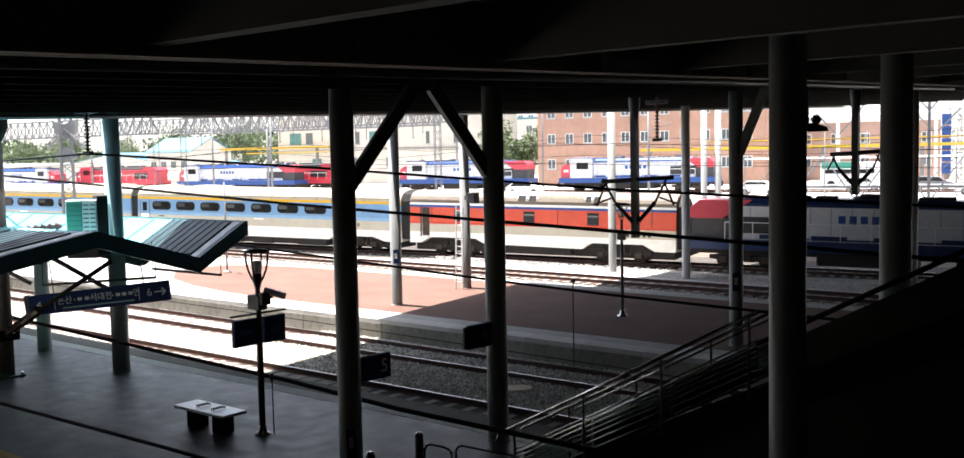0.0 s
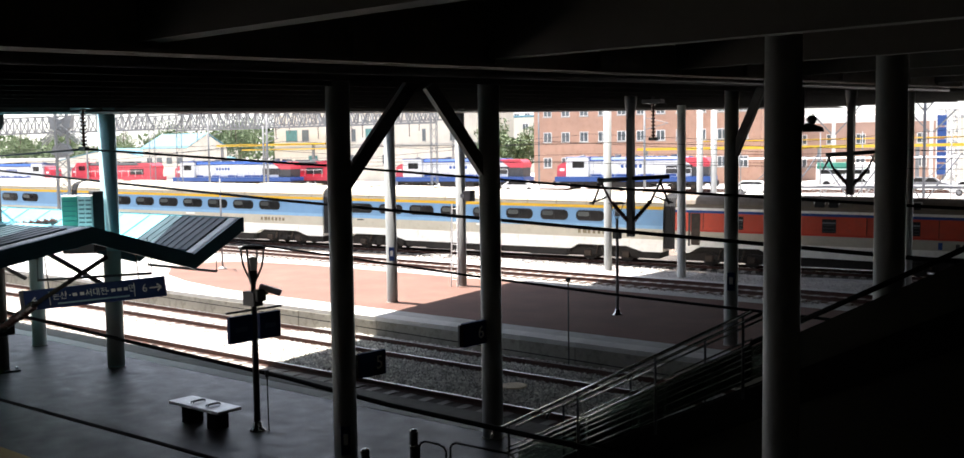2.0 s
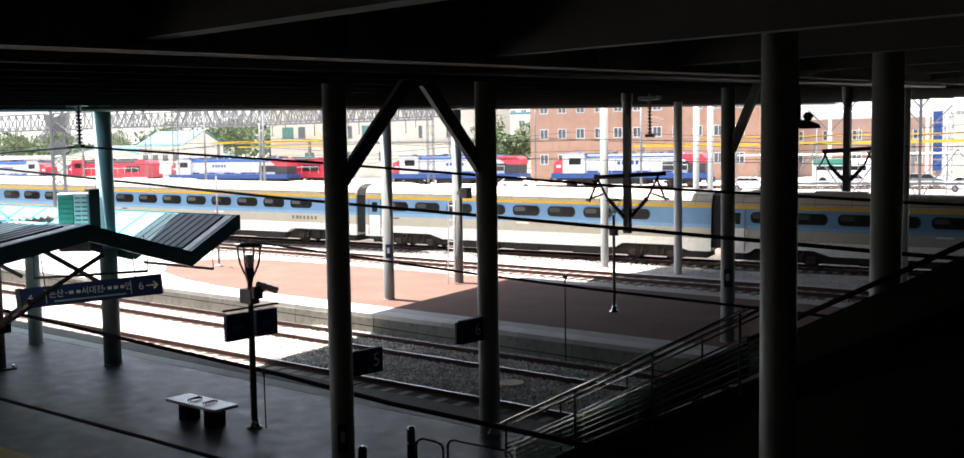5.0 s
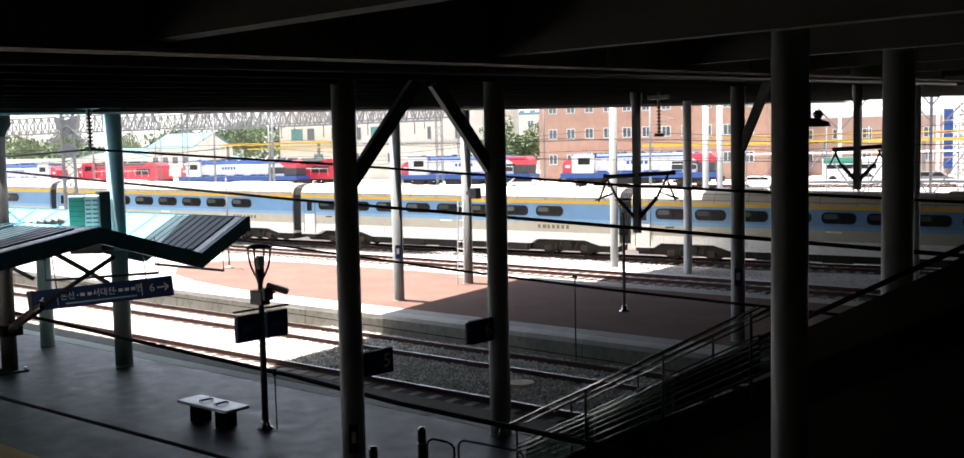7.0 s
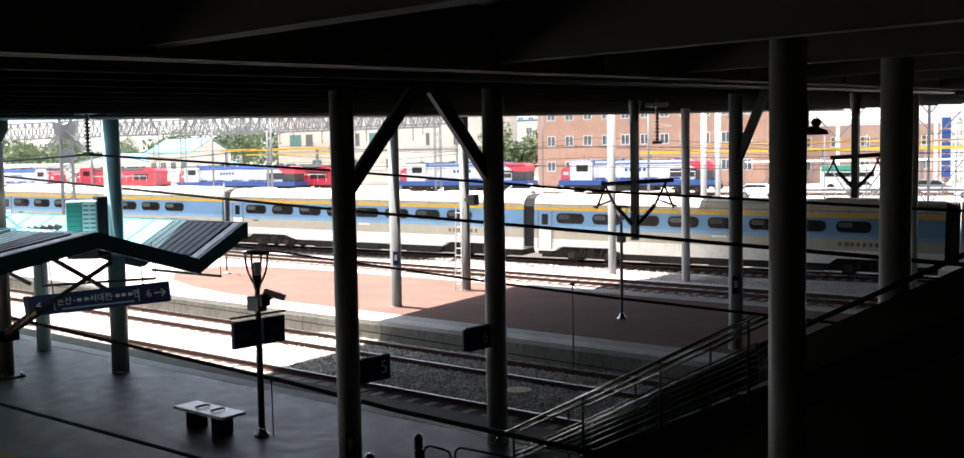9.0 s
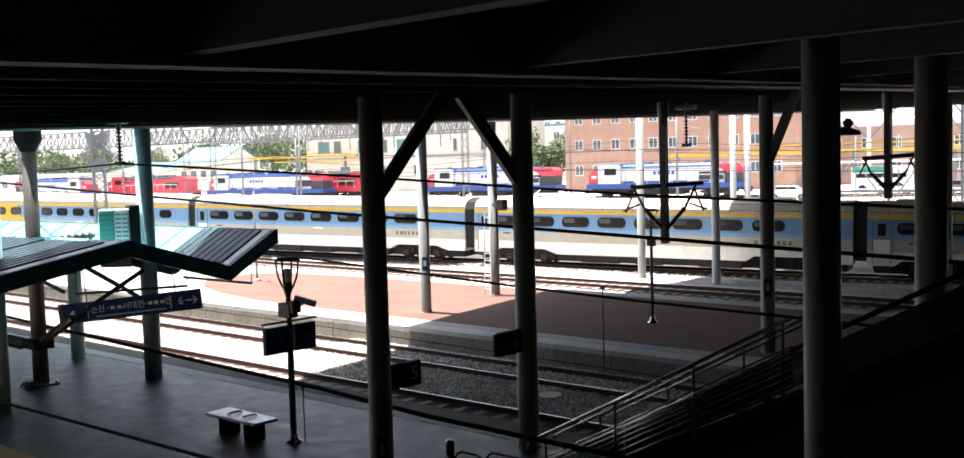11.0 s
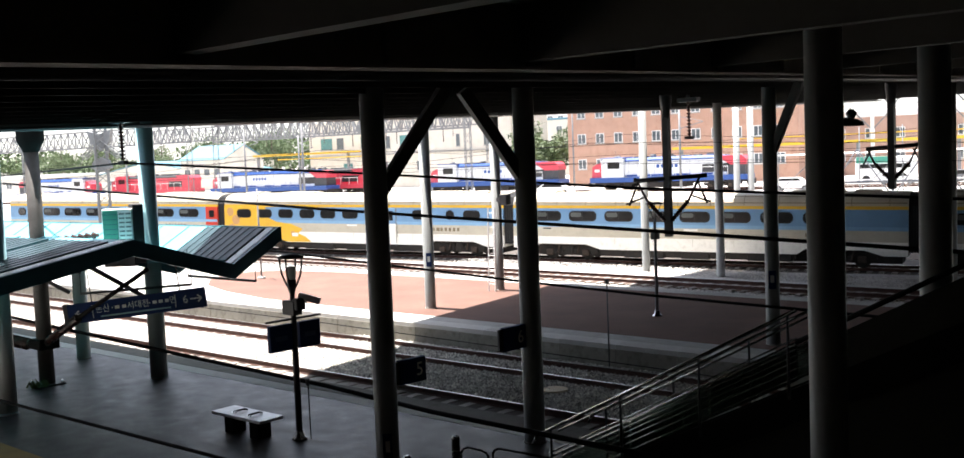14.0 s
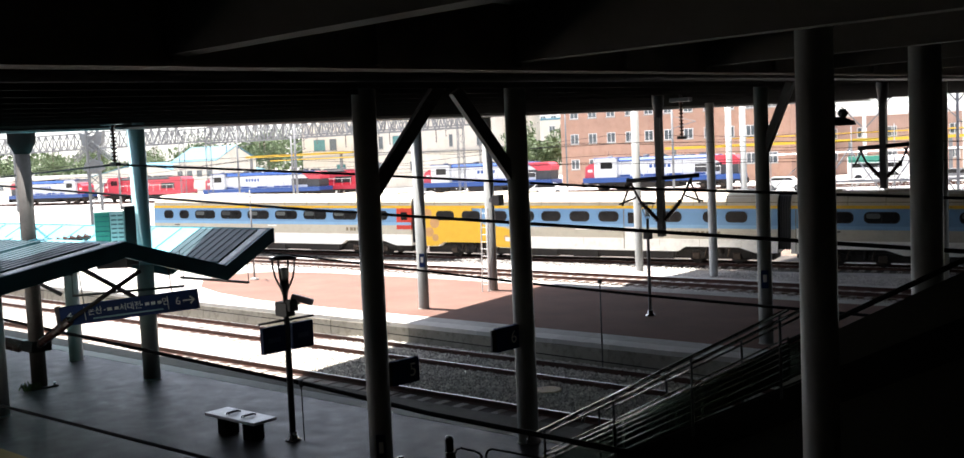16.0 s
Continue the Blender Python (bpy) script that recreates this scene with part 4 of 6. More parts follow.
# ---- signs ----
def words(text, size, m, material, parent, name="lettering"):
    cu = bpy.data.curves.new(name, "FONT")
    cu.body, cu.size, cu.extrude, cu.align_x, cu.align_y = text, size, 0.002, "CENTER", "CENTER"
    tmp = new("text_source", cu)
    dg = bpy.context.evaluated_depsgraph_get()
    me = bpy.data.meshes.new_from_object(tmp.evaluated_get(dg))
    bpy.data.objects.remove(tmp)
    me.materials.clear()
    me.materials.append(material)
    ob = new(name, me)
    ob.parent = parent
    ob.matrix_basis = m
    return ob


def arrow(bm, x, z, s, left, y=-0.062):
    d = -1 if left else 1
    for a, b in (((x - s * d, z), (x + s * d, z)), ((x + s * d, z), (x + s * 0.3 * d, z + s * 0.6)), ((x + s * d, z), (x + s * 0.3 * d, z - s * 0.6))):
        bar(bm, (a[0], y, a[1]), (b[0], y, b[1]), 0.006, 0.035)
    return bm


sa, sb = Vector((-23.8, 11.65, 2.03)), Vector((-21.11, 13.77, 2.36))
ang = math.degrees(math.atan2(sb.y - sa.y, sb.x - sa.x))
sl = (sb - sa).to_2d().length
guide = thing("direction_sign", Matrix.Translation((sa + sb) / 2) @ pose(0, 0, 0, 0, 0, ang) @ pose(0, 0, 0, 0, -math.degrees(math.atan2(sb.z - sa.z, sl)), 0), "long navy hanging direction sign with white arrows", "sign")
part("panel", box(B(), -sl / 2, sl / 2, -0.06, 0.06, -0.24, 0.24, chamfer=0.01), navy_m, guide)
part("end_cap", box(B(), -sl / 2 - 0.1, -sl / 2 - 0.002, -0.07, 0.07, -0.25, 0.25), steel_dark_m, guide)
part("arrow", arrow(B(), -sl / 2 + 0.33, -0.02, 0.14, True), white_m, guide, "white arrow")
part("arrow", arrow(B(), sl / 2 - 0.22, 0.0, 0.14, False), white_m, guide, "white arrow")
words("6", 0.26, pose(sl / 2 - 0.48, -0.064, 0.0, 90, 0, 0), white_m, guide, "numeral")
part("divider", box(B(), sl / 2 - 0.74, sl / 2 - 0.725, -0.064, -0.06, -0.16, 0.16), white_m, guide)
part("divider", box(B(), -sl / 2 + 0.62, -sl / 2 + 0.635, -0.064, -0.06, -0.16, 0.16), white_m, guide)
words("논산", 0.2, pose(-0.83, -0.064, 0.03, 90, 0, 0), white_m, guide)
words("서대전", 0.2, pose(0.06, -0.064, 0.03, 90, 0, 0), white_m, guide)
words("면", 0.2, pose(0.93, -0.064, 0.03, 90, 0, 0), white_m, guide)
for x, w in ((-0.52, 0.14), (-0.34, 0.13), (0.42, 0.13), (0.57, 0.13), (0.73, 0.12)):
    part("letter_bar", box(B(), x, x + w * 0.8, -0.064, -0.06, 0.0, 0.075), white_m, guide)
for x in (-0.6, -0.19, 0.33):
    part("letter_dot", box(B(), x, x + 0.03, -0.064, -0.06, 0.02, 0.05), white_m, guide)
part("letter_bar", box(B(), -0.9, 0.85, -0.064, -0.06, -0.155, -0.12), pale_blue_m, guide, "small unreadable second line")
for x in (-1.1, 1.1):
    part("hanger", rod(B(), (x, 0, 0.24), (x, 0, 1.15), 0.015, n=6), steel_dark_m, guide)


def blade_sign(m, number, label):
    s = thing("platform_number_sign", m, label, "sign", "platform number signs")
    part("panel", box(B(), 0, 0.62, -0.05, 0.05, -0.22, 0.22, chamfer=0.012), navy_m, s)
    words(number, 0.34, pose(0.46, -0.053, 0, 90, 0, 0), white_m, s, "numeral")
    part("bracket", box(B(), -0.1, 0.0, -0.02, 0.02, -0.2, 0.2), steel_dark_m, s)
    return s


blade_sign(pose(-12.76, 12.1, 1.72, 0, 0, 86), "5", "dark navy platform number sign on a column")
blade_sign(pose(-11.9, 13.94, 2.08, 0, 0, 88), "6", "dark navy platform number sign on a column")

# ---- lamp post with camera and signs ----
lp = thing("platform_lamp", pose(-15.92, 12.34, 0), "slim dark platform lamp post with two navy signs", "lamp post")
part("pole", turned(B(), (0, 0, 0), [(0.065, 0.0), (0.065, 1.5), (0.055, 2.6), (0.05, 2.9), (0.09, 3.05), (0.09, 3.2)], 14), steel_dark_m, lp)
part("base", turned(B(), (0, 0, 0), [(0.16, 0.0), (0.16, 0.03), (0.1, 0.05), (0.085, 0.16), (0.07, 0.18)], 16), stainless_m, lp, "bright metal base flange")
lan = part("lantern", turned(B(), (0, 0, 3.62), [(0.26, 0.0), (0.27, 0.03), (0.15, 0.07), (0.03, 0.09)], 20), steel_dark_m, lp, "flat lantern cap")
for k in range(4):
    a = k * math.tau / 4 + 0.5
    curve = ((0.05, 3.0), (0.12, 3.12), (0.19, 3.28), (0.225, 3.45), (0.235, 3.62))
    for (r0, z0), (r1, z1) in zip(curve, curve[1:]):
        part("arm", rod(B(), (r0 * math.cos(a), r0 * math.sin(a), z0), (r1 * math.cos(a), r1 * math.sin(a), z1), 0.02, n=6), steel_dark_m, lan)
part("lens", turned(B(), (0, 0, 3.2), [(0.08, 0.0), (0.09, 0.2), (0.06, 0.26)], 14), white_m, lan, "small white lamp bulb cover")
cc = part("security_camera", box(B(), -0.06, 0.06, -0.22, 0.22, -0.06, 0.06, chamfer=0.015, m=pose(0.3, 0.18, 2.82, -18, 0, -50)), granite_m, lp, "pale bullet camera")
part("bracket", rod(B(), (0.05, 0.03, 2.7), (0.26, 0.15, 2.75), 0.025, n=8), steel_dark_m, cc)
part("control_box", box(B(), -0.2, 0.17, -0.12, 0.1, 2.5, 2.78, chamfer=0.015), steel_dark_m, lp, "dark control box")
part("loudspeaker", box(B(), 0.1, 0.26, -0.1, 0.12, 2.6, 2.84, chamfer=0.02), steel_dark_m, lp)
sg = pose(0, 0, 0, 0, 0, 88)
part("crossarm", bar(B(), sg @ Vector((-0.66, 0, 2.42)), sg @ Vector((0.66, 0, 2.42)), 0.03, 0.04), steel_dark_m, lp)
for x0, x1 in ((-0.6, -0.08), (0.1, 0.6)):
    s = part("sign_panel", box(B(), x0, x1, -0.05, 0.05, 1.82, 2.34, m=sg), navy_m, lp, "navy platform sign")
    part("sign_mark", box(B(), x0 + 0.12, x1 - 0.12, -0.054, -0.05, 2.03, 2.12, m=sg), dull_blue_m, s)
part("cable", rod(B(), (0.2, 0.12, 0.0), (0.19, 0.12, 1.2), 0.012, n=6), wire_m, lp)
part("cable_weight", rod(B(), (0.19, 0.12, 1.08), (0.19, 0.12, 1.22), 0.045, n=10), steel_dark_m, lp)

# ---- bench ----
bench = thing("bench", pose(-17.13, 11.97, 0, 0, 0, 0.5), "backless bench with pale stone seat on dark legs", "bench")
part("seat", box(B(), -0.82, 0.82, -0.29, 0.29, 0.375, 0.44, chamfer=0.012), granite_m, bench, "pale stone seat slab")
for x in (-0.42, 0.42):
    part("leg", box(B(), x - 0.14, x + 0.14, -0.17, 0.17, 0.0, 0.37, chamfer=0.01), black_steel_m, bench)
for x in (-0.25, 0.25):
    a = B()
    for p, q in (((x, -0.14, 0.44), (x, -0.14, 0.475)), ((x, -0.14, 0.475), (x, 0.14, 0.475)), ((x, 0.14, 0.475), (x, 0.14, 0.44)), ((x + 0.07, -0.14, 0.44), (x + 0.07, -0.14, 0.475)), ((x + 0.07, -0.14, 0.475), (x + 0.07, 0.14, 0.475)), ((x + 0.07, 0.14, 0.475), (x + 0.07, 0.14, 0.44))):
        rod(a, p, q, 0.011, n=6)
    part("armrest", a, steel_dark_m, bench, "small dark metal armrest hoop")

# ---- stairs ----
stairs = thing("staircase", pose(-10.1, 0, 0), "dark concrete staircase with stainless handrails", "staircase")
RISE, RUN = 0.17, 0.32
GRADE = RISE / RUN
ys0, ys1 = 12.72, 14.2
for k in range(26):
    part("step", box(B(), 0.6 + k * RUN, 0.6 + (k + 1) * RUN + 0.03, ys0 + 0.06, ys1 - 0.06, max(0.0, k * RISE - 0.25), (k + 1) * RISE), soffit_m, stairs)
for y in (ys0, ys1):
    pv = B()
    plate(pv, [(0.3, 0.0), (0.9, 0.0), (9.2, 4.1), (9.2, 4.6), (0.3, 0.15)], y - 0.05, y + 0.05)
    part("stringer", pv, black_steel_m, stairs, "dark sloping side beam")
for y in (ys0, ys1 + 0.08):
    for k in range(3):
        x0, x1 = 0.4 + k * 1.35, 1.7 + k * 1.35
        pv = B()
        plate(pv, [(x0, x0 * GRADE - 0.05), (x1, x1 * GRADE - 0.05), (x1, x1 * GRADE + 0.46), (x0, x0 * GRADE + 0.46)], y - 0.008, y + 0.008)
        part("balustrade_panel", pv, tint_m, stairs, "dark green tinted balustrade glass")
# dark sheet added where only deep shade lies below the stairs
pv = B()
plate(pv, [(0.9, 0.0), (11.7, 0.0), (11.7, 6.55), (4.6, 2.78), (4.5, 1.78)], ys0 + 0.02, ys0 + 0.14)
part("shade_sheet", pv, shade_wall_m, stairs, "dark sheet in place of the shade under the stairs")
part("kerb", bar(B(), (-0.2, ys0 - 0.55, 0.03), (3.6, ys0 - 0.55, 0.03), 0.1, 0.06), concrete_m, stairs, "pale kerb along the stair foot")


def stair_rail(y, dz, r, x0=-0.05, x1=4.42, material=stainless_m, label="stainless steel handrail"):
    bm = rod(B(), (x0, y, 0.9 + dz + x0 * GRADE), (x1, y, 0.9 + dz + x1 * GRADE), r, n=10)
    return part("handrail", bm, material, stairs, label)


for y, end in ((ys0 - 0.06, 4.42), (ys1 + 0.02, 3.9)):
    stair_rail(y, 0.0, 0.026, -0.05, end)
    stair_rail(y, -0.09, 0.018, 0.4, end)
    for dz, r in ((-0.38, 0.012), (-0.45, 0.018), (-0.52, 0.014), (-0.6, 0.009), (-0.68, 0.009), (-0.78, 0.012), (-0.9, 0.009)):
        stair_rail(y, dz, r, 0.2, end)
    for k in range(4):
        x = 0.25 + k * 1.35
        if x < end:
            part("post", rod(B(), (x, y, max(0.0, x * GRADE - 0.25)), (x, y, 0.9 + x * GRADE), 0.02, n=8), steel_dark_m, stairs)
    part("rail_end", rod(B(), (-0.05, y, 0.87), (-0.12, y, 0.74), 0.028, n=10), stainless_m, stairs)
stair_rail(ys0 - 0.06, -0.43, 0.035, 4.42, 7.4, black_steel_m, "dark lower rail of the upper flight")

# bollards and hoop rails by the stair foot
for x, y in ((-11.44, 12.1), (-11.3, 10.83)):
    b = thing("bollard", pose(x, y, 0), "dark round bollard with a pale cap", "bollard", "bollards on the platform")
    part("post", turned(B(), (0, 0, 0), [(0.075, 0), (0.075, 0.76)], 14), steel_dark_m, b)
    part("ring", turned(B(), (0, 0, 0.52), [(0.078, 0), (0.08, 0.02), (0.078, 0.04)], 14), stainless_m, b, "bright metal ring")
    part("cap", turned(B(), (0, 0, 0.761), [(0.075, 0), (0.065, 0.035), (0.03, 0.055)], 14), stainless_m, b)
for x, y, w, top, turn in ((-11.34, 12.12, 0.5, 0.63, 16), (-10.8, 12.3, 1.25, 0.66, 7)):
    h = B()
    for p, q in (((0, 0, 0), (0, 0, top - 0.1)), ((0, 0, top - 0.1), (0.04, 0, top - 0.03)), ((0.04, 0, top - 0.03), (0.12, 0, top)), ((0.12, 0, top), (w - 0.12, 0, top - 0.03)), ((w - 0.12, 0, top - 0.03), (w - 0.03, 0, top - 0.07)), ((w - 0.03, 0, top - 0.07), (w, 0, top - 0.14)), ((w, 0, top - 0.14), (w, 0, 0))):
        rod(h, p, q, 0.02, n=8)
    hp = single("hoop_rail", h, steel_dark_m, "low dark tubular hoop barrier by the stairs", "barrier", "hoop barriers")
    hp.matrix_basis = pose(x, y, 0, 0, 0, turn)

# manhole in the ballast
mh = thing("manhole", pose(-15.73, 20.45, -0.74), "round pale concrete manhole cover in the ballast", "manhole")
part("ring", turned(B(), (0, 0, 0), [(0.42, 0.0), (0.42, 0.1), (0.36, 0.12)], 24), concrete_m, mh)
part("cover", turned(B(), (0, 0, 0.1), [(0.35, 0.0), (0.35, 0.045), (0.32, 0.055)], 24), sandy_m, mh, "pale lid")

# ---- poles on the island platform ----
pl = thing("platform_lamp", pose(-17.58, 28.53, 0), "slim grey platform lamp post with a cup lantern", "lamp post")
part("pole", turned(B(), (0, 0, 0), [(0.055, 0), (0.045, 3.2)], 12), galv_m, pl)
part("base", turned(B(), (0, 0, 0), [(0.18, 0), (0.18, 0.03), (0.09, 0.08), (0.08, 0.2)], 14), stainless_m, pl, "bright metal base flange")
part("control_box", box(B(), -0.12, 0.12, -0.1, 0.1, 2.55, 2.85, chamfer=0.01), steel_dark_m, pl)
lan = part("lantern", turned(B(), (0, 0, 3.7), [(0.28, 0.0), (0.29, 0.03), (0.15, 0.07)], 18), steel_dark_m, pl)
for k in range(3):
    a = k * math.tau / 3
    part("arm", rod(B(), (0.04 * math.cos(a), 0.04 * math.sin(a), 3.2), (0.24 * math.cos(a), 0.24 * math.sin(a), 3.7), 0.014, n=6), steel_dark_m, lan)
part("lens", turned(B(), (0, 0, 3.3), [(0.07, 0.0), (0.08, 0.2), (0.05, 0.25)], 12), white_m, lan)
sp = thing("signal_post", pose(-40.7, 29.76, 0), "thin grey post with a round base on the platform", "post")
part("pole", turned(B(), (0, 0, 0), [(0.05, 0), (0.04, 4.4)], 10), galv_m, sp)
part("base", turned(B(), (0, 0, 0), [(0.22, 0), (0.22, 0.05), (0.08, 0.12)], 14), concrete_m, sp)
part("crossarm", rod(B(), (-0.5, 0.3, 4.1), (0.5, -0.3, 4.1), 0.03, n=8), galv_m, sp)
tm = thing("marker_post", pose(-16.1, 23.5, -0.74), "thin dark marker post before the platform wall", "post")
part("pole", rod(B(), (0, 0, 0), (0, 0, 2.55), 0.02, n=8), steel_dark_m, tm)
part("head", box(B(), -0.05, 0.05, -0.04, 0.04, 2.5, 2.62), steel_dark_m, tm)

# ---- catenary gear hanging from the deck ----
def ribbed(bm, p, q, r, n=12, core=0.35):
    """A porcelain insulator turned in one piece: a core with sheds."""
    p, q = Vector(p), Vector(q)
    d = q - p
    a = d.orthogonal().normalized()
    b = d.cross(a).normalized()
    outline = [(r * core, 0.0)]
    for k in range(n):
        outline += [(r * core, (k + 0.2) / n), (r, (k + 0.25) / n), (r * 0.6, (k + 0.7) / n), (r * core, (k + 0.72) / n)]
    outline.append((r * core, 1.0))
    rings = [[bm.verts.new(p + d * f + (a * math.cos(j * math.tau / 10) + b * math.sin(j * math.tau / 10)) * w) for j in range(10)] for w, f in outline]
    for u, v in zip(rings, rings[1:]):
        for j in range(10):
            bm.faces.new((u[j], u[(j + 1) % 10], v[(j + 1) % 10], v[j]))
    bm.faces.new(rings[0][::-1])
    bm.faces.new(rings[-1])
    return bm


def hanger(x, y, z1, z0, label):
    h = thing("hanging_insulator", pose(x, y, 0), label, "insulator", "insulators under the deck")
    part("insulator", ribbed(B(), (0, 0, z1), (0, 0, z0), 0.085, 10), insulator_m, h)
    part("clamp", box(B(), -0.14, 0.14, -0.06, 0.06, z0 - 0.1, z0 - 0.001), steel_dark_m, h)
    part("bracket", box(B(), -0.35, 0.35, -0.12, 0.12, z1, z1 + 0.12), steel_dark_m, h)
    part("stem", rod(B(), (0, 0, z1 + 0.12), (0, 0, soffit(y) + 0.55), 0.05, n=8), steel_dark_m, h)
    return h


hanger(-22.67, 12.71, 6.62, 5.72, "dark ribbed insulator hanging from the deck")
hanger(-16.31, 28.69, 6.95, 5.86, "dark ribbed insulator hanging from the deck")


def drop_pole(x, y, z0, w, turn, label):
    """A post hung from the deck that carries a V of insulators."""
    d = thing("drop_post", pose(x, y, 0, 0, 0, turn), label, "catenary post", "catenary posts under the deck")
    top = soffit(y) + 0.78
    part("post", box(B(), -w, w, -w, w, z0, top), steel_dark_m, d)
    pv = B()
    turned(pv, (0, 0, top - 1.4), [(w * 1.2, 0.0), (w * 1.9, 0.5), (w * 1.9, 1.4)], 8)
    part("flare", pv, steel_dark_m, d, "flared bracket at the top")
    return d


d1 = drop_pole(-16.42, 27.47, 2.75, 0.1, 0, "dark post hanging from the deck with insulator arms")
t1 = pose(0, 0, 0, 0, 0, 35)
for s in (-1, 1):
    part("insulator", ribbed(B(), t1 @ Vector((s * 0.1, 0, 3.25)), t1 @ Vector((s * 0.62, 0, 3.85)), 0.1, 9, 0.6), insulator_m, d1)
    part("arm", rod(B(), t1 @ Vector((s * 0.62, 0, 3.85)), t1 @ Vector((s * 1.0, 0, 4.62)), 0.04, n=8), steel_dark_m, d1)
    part("arm", rod(B(), t1 @ Vector((s * 0.9, 0, 4.5)), t1 @ Vector((s * 1.2, 0, 3.75)), 0.035, n=8), steel_dark_m, d1)
    part("arm", rod(B(), t1 @ Vector((s * 0.75, 0, 4.0)), t1 @ Vector((s * 1.3, 0, 3.8)), 0.03, n=8), steel_dark_m, d1)
part("beam", rod(B(), t1 @ Vector((-1.05, 0, 4.52)), t1 @ Vector((1.2, 0, 4.62)), 0.07, n=10), steel_dark_m, d1, "dark tube across the arms")
d2 = drop_pole(-11.17, 32.1, 3.95, 0.1, 0, "dark post hanging from the deck with insulator arms")
t2 = pose(0, 0, 0, 0, 0, 20)
for s in (-1, 1):
    part("insulator", ribbed(B(), t2 @ Vector((s * 0.06, 0, 4.25)), t2 @ Vector((s * 0.5, 0, 4.75)), 0.09, 9, 0.6), insulator_m, d2)
    part("arm", rod(B(), t2 @ Vector((s * 0.5, 0, 4.75)), t2 @ Vector((s * 0.72, 0, 5.25)), 0.035, n=8), steel_dark_m, d2)
    part("arm", rod(B(), t2 @ Vector((s * 0.6, 0, 5.2)), t2 @ Vector((s * 0.85, 0, 4.7)), 0.03, n=8), steel_dark_m, d2)
part("beam", rod(B(), t2 @ Vector((-0.75, 0, 5.22)), t2 @ Vector((0.75, 0, 5.3)), 0.07, n=10), steel_dark_m, d2)

mast = thing("catenary_mast", pose(-25.85, 11.96, 0), "dark steel mast from platform to deck with insulators", "catenary mast")
part("post", turned(B(), (0, 0, 0), [(0.21, 0.04), (0.19, 6.1)], 8), brown_steel_m, mast)
part("flare", turned(B(), (0, 0, 6.05), [(0.2, 0), (0.36, 0.3), (0.36, soffit(12) + 0.77 - 6.05)], 8), black_steel_m, mast, "flared head")
part("base_plate", box(B(), -0.34, 0.34, -0.34, 0.34, 0.0, 0.04, chamfer=0.01), steel_dark_m, mast)
for bx, by in ((-0.27, -0.27), (0.27, -0.27), (-0.27, 0.27), (0.27, 0.27)):
    part("bolt", rod(B(), (bx, by, 0.04), (bx, by, 0.11), 0.035, n=8), stainless_m, mast, "bright anchor bolt")
ti = pose(0, 0, 0, 0, 0, 40)
part("clamp", box(B(), -0.3, 0.3, -0.27, 0.27, 0.95, 1.22, chamfer=0.03), black_steel_m, mast, "dark clamp round the post")
part("insulator", ribbed(B(), (-2.3, 0, 1.0), (-0.85, 0, 0.98), 0.17, 7, 0.6), insulator_m, mast)
part("arm", rod(B(), (-0.9, 0, 0.98), (-0.25, 0, 1.08), 0.08, n=8), black_steel_m, mast)
part("arm", rod(B(), (0.25, -0.05, 1.12), (0.55, -0.1, 1.24), 0.09, n=8), black_steel_m, mast)
part("insulator", ribbed(B(), (0.5, -0.1, 1.24), (1.5, -0.2, 1.6), 0.12, 4, 0.5), insulator_m, mast)
part("insulator", ribbed(B(), (1.5, -0.2, 1.6), (2.5, -0.3, 1.98), 0.12, 8, 0.65), insulator_m, mast)
part("arm", rod(B(), (2.45, -0.3, 1.96), (4.9, 0.2, 3.2), 0.055, n=8), black_steel_m, mast)
part("insulator", ribbed(B(), ti @ Vector((-2.0, 0, 3.55)), ti @ Vector((1.6, 0, 3.85)), 0.11, 20, 0.5), insulator_m, mast)

# lamp hung from the deck
hl = thing("hanging_lamp", pose(-9.2, 23.2, 0), "dark floodlight hanging from the deck", "lamp")
part("stem", rod(B(), (0, 0, 6.0), (0, 0, soffit(23.3) + 0.77), 0.05, n=8), steel_dark_m, hl)
part("hood", turned(B(), (0.08, 0, 5.82), [(0.42, 0.0), (0.38, 0.1), (0.12, 0.2)], 16), steel_dark_m, hl)
part("coupling", turned(B(), (0.22, 0, 6.0), [(0.07, 0), (0.13, 0.1), (0.07, 0.2)], 10), steel_dark_m, hl)


# ---- wires ----
def wire(points, r, label="black sagging cable strung across the tracks"):
    cu = bpy.data.curves.new("cable", "CURVE")
    cu.dimensions, cu.bevel_depth, cu.bevel_resolution = "3D", r, 1
    sp = cu.splines.new("POLY")
    sp.points.add(len(points) - 1)
    for p, q in zip(sp.points, points):
        p.co = (*q, 1)
    cu.materials.append(wire_m)
    return tagged(new("cable", cu), label, "cable", "overhead cables")


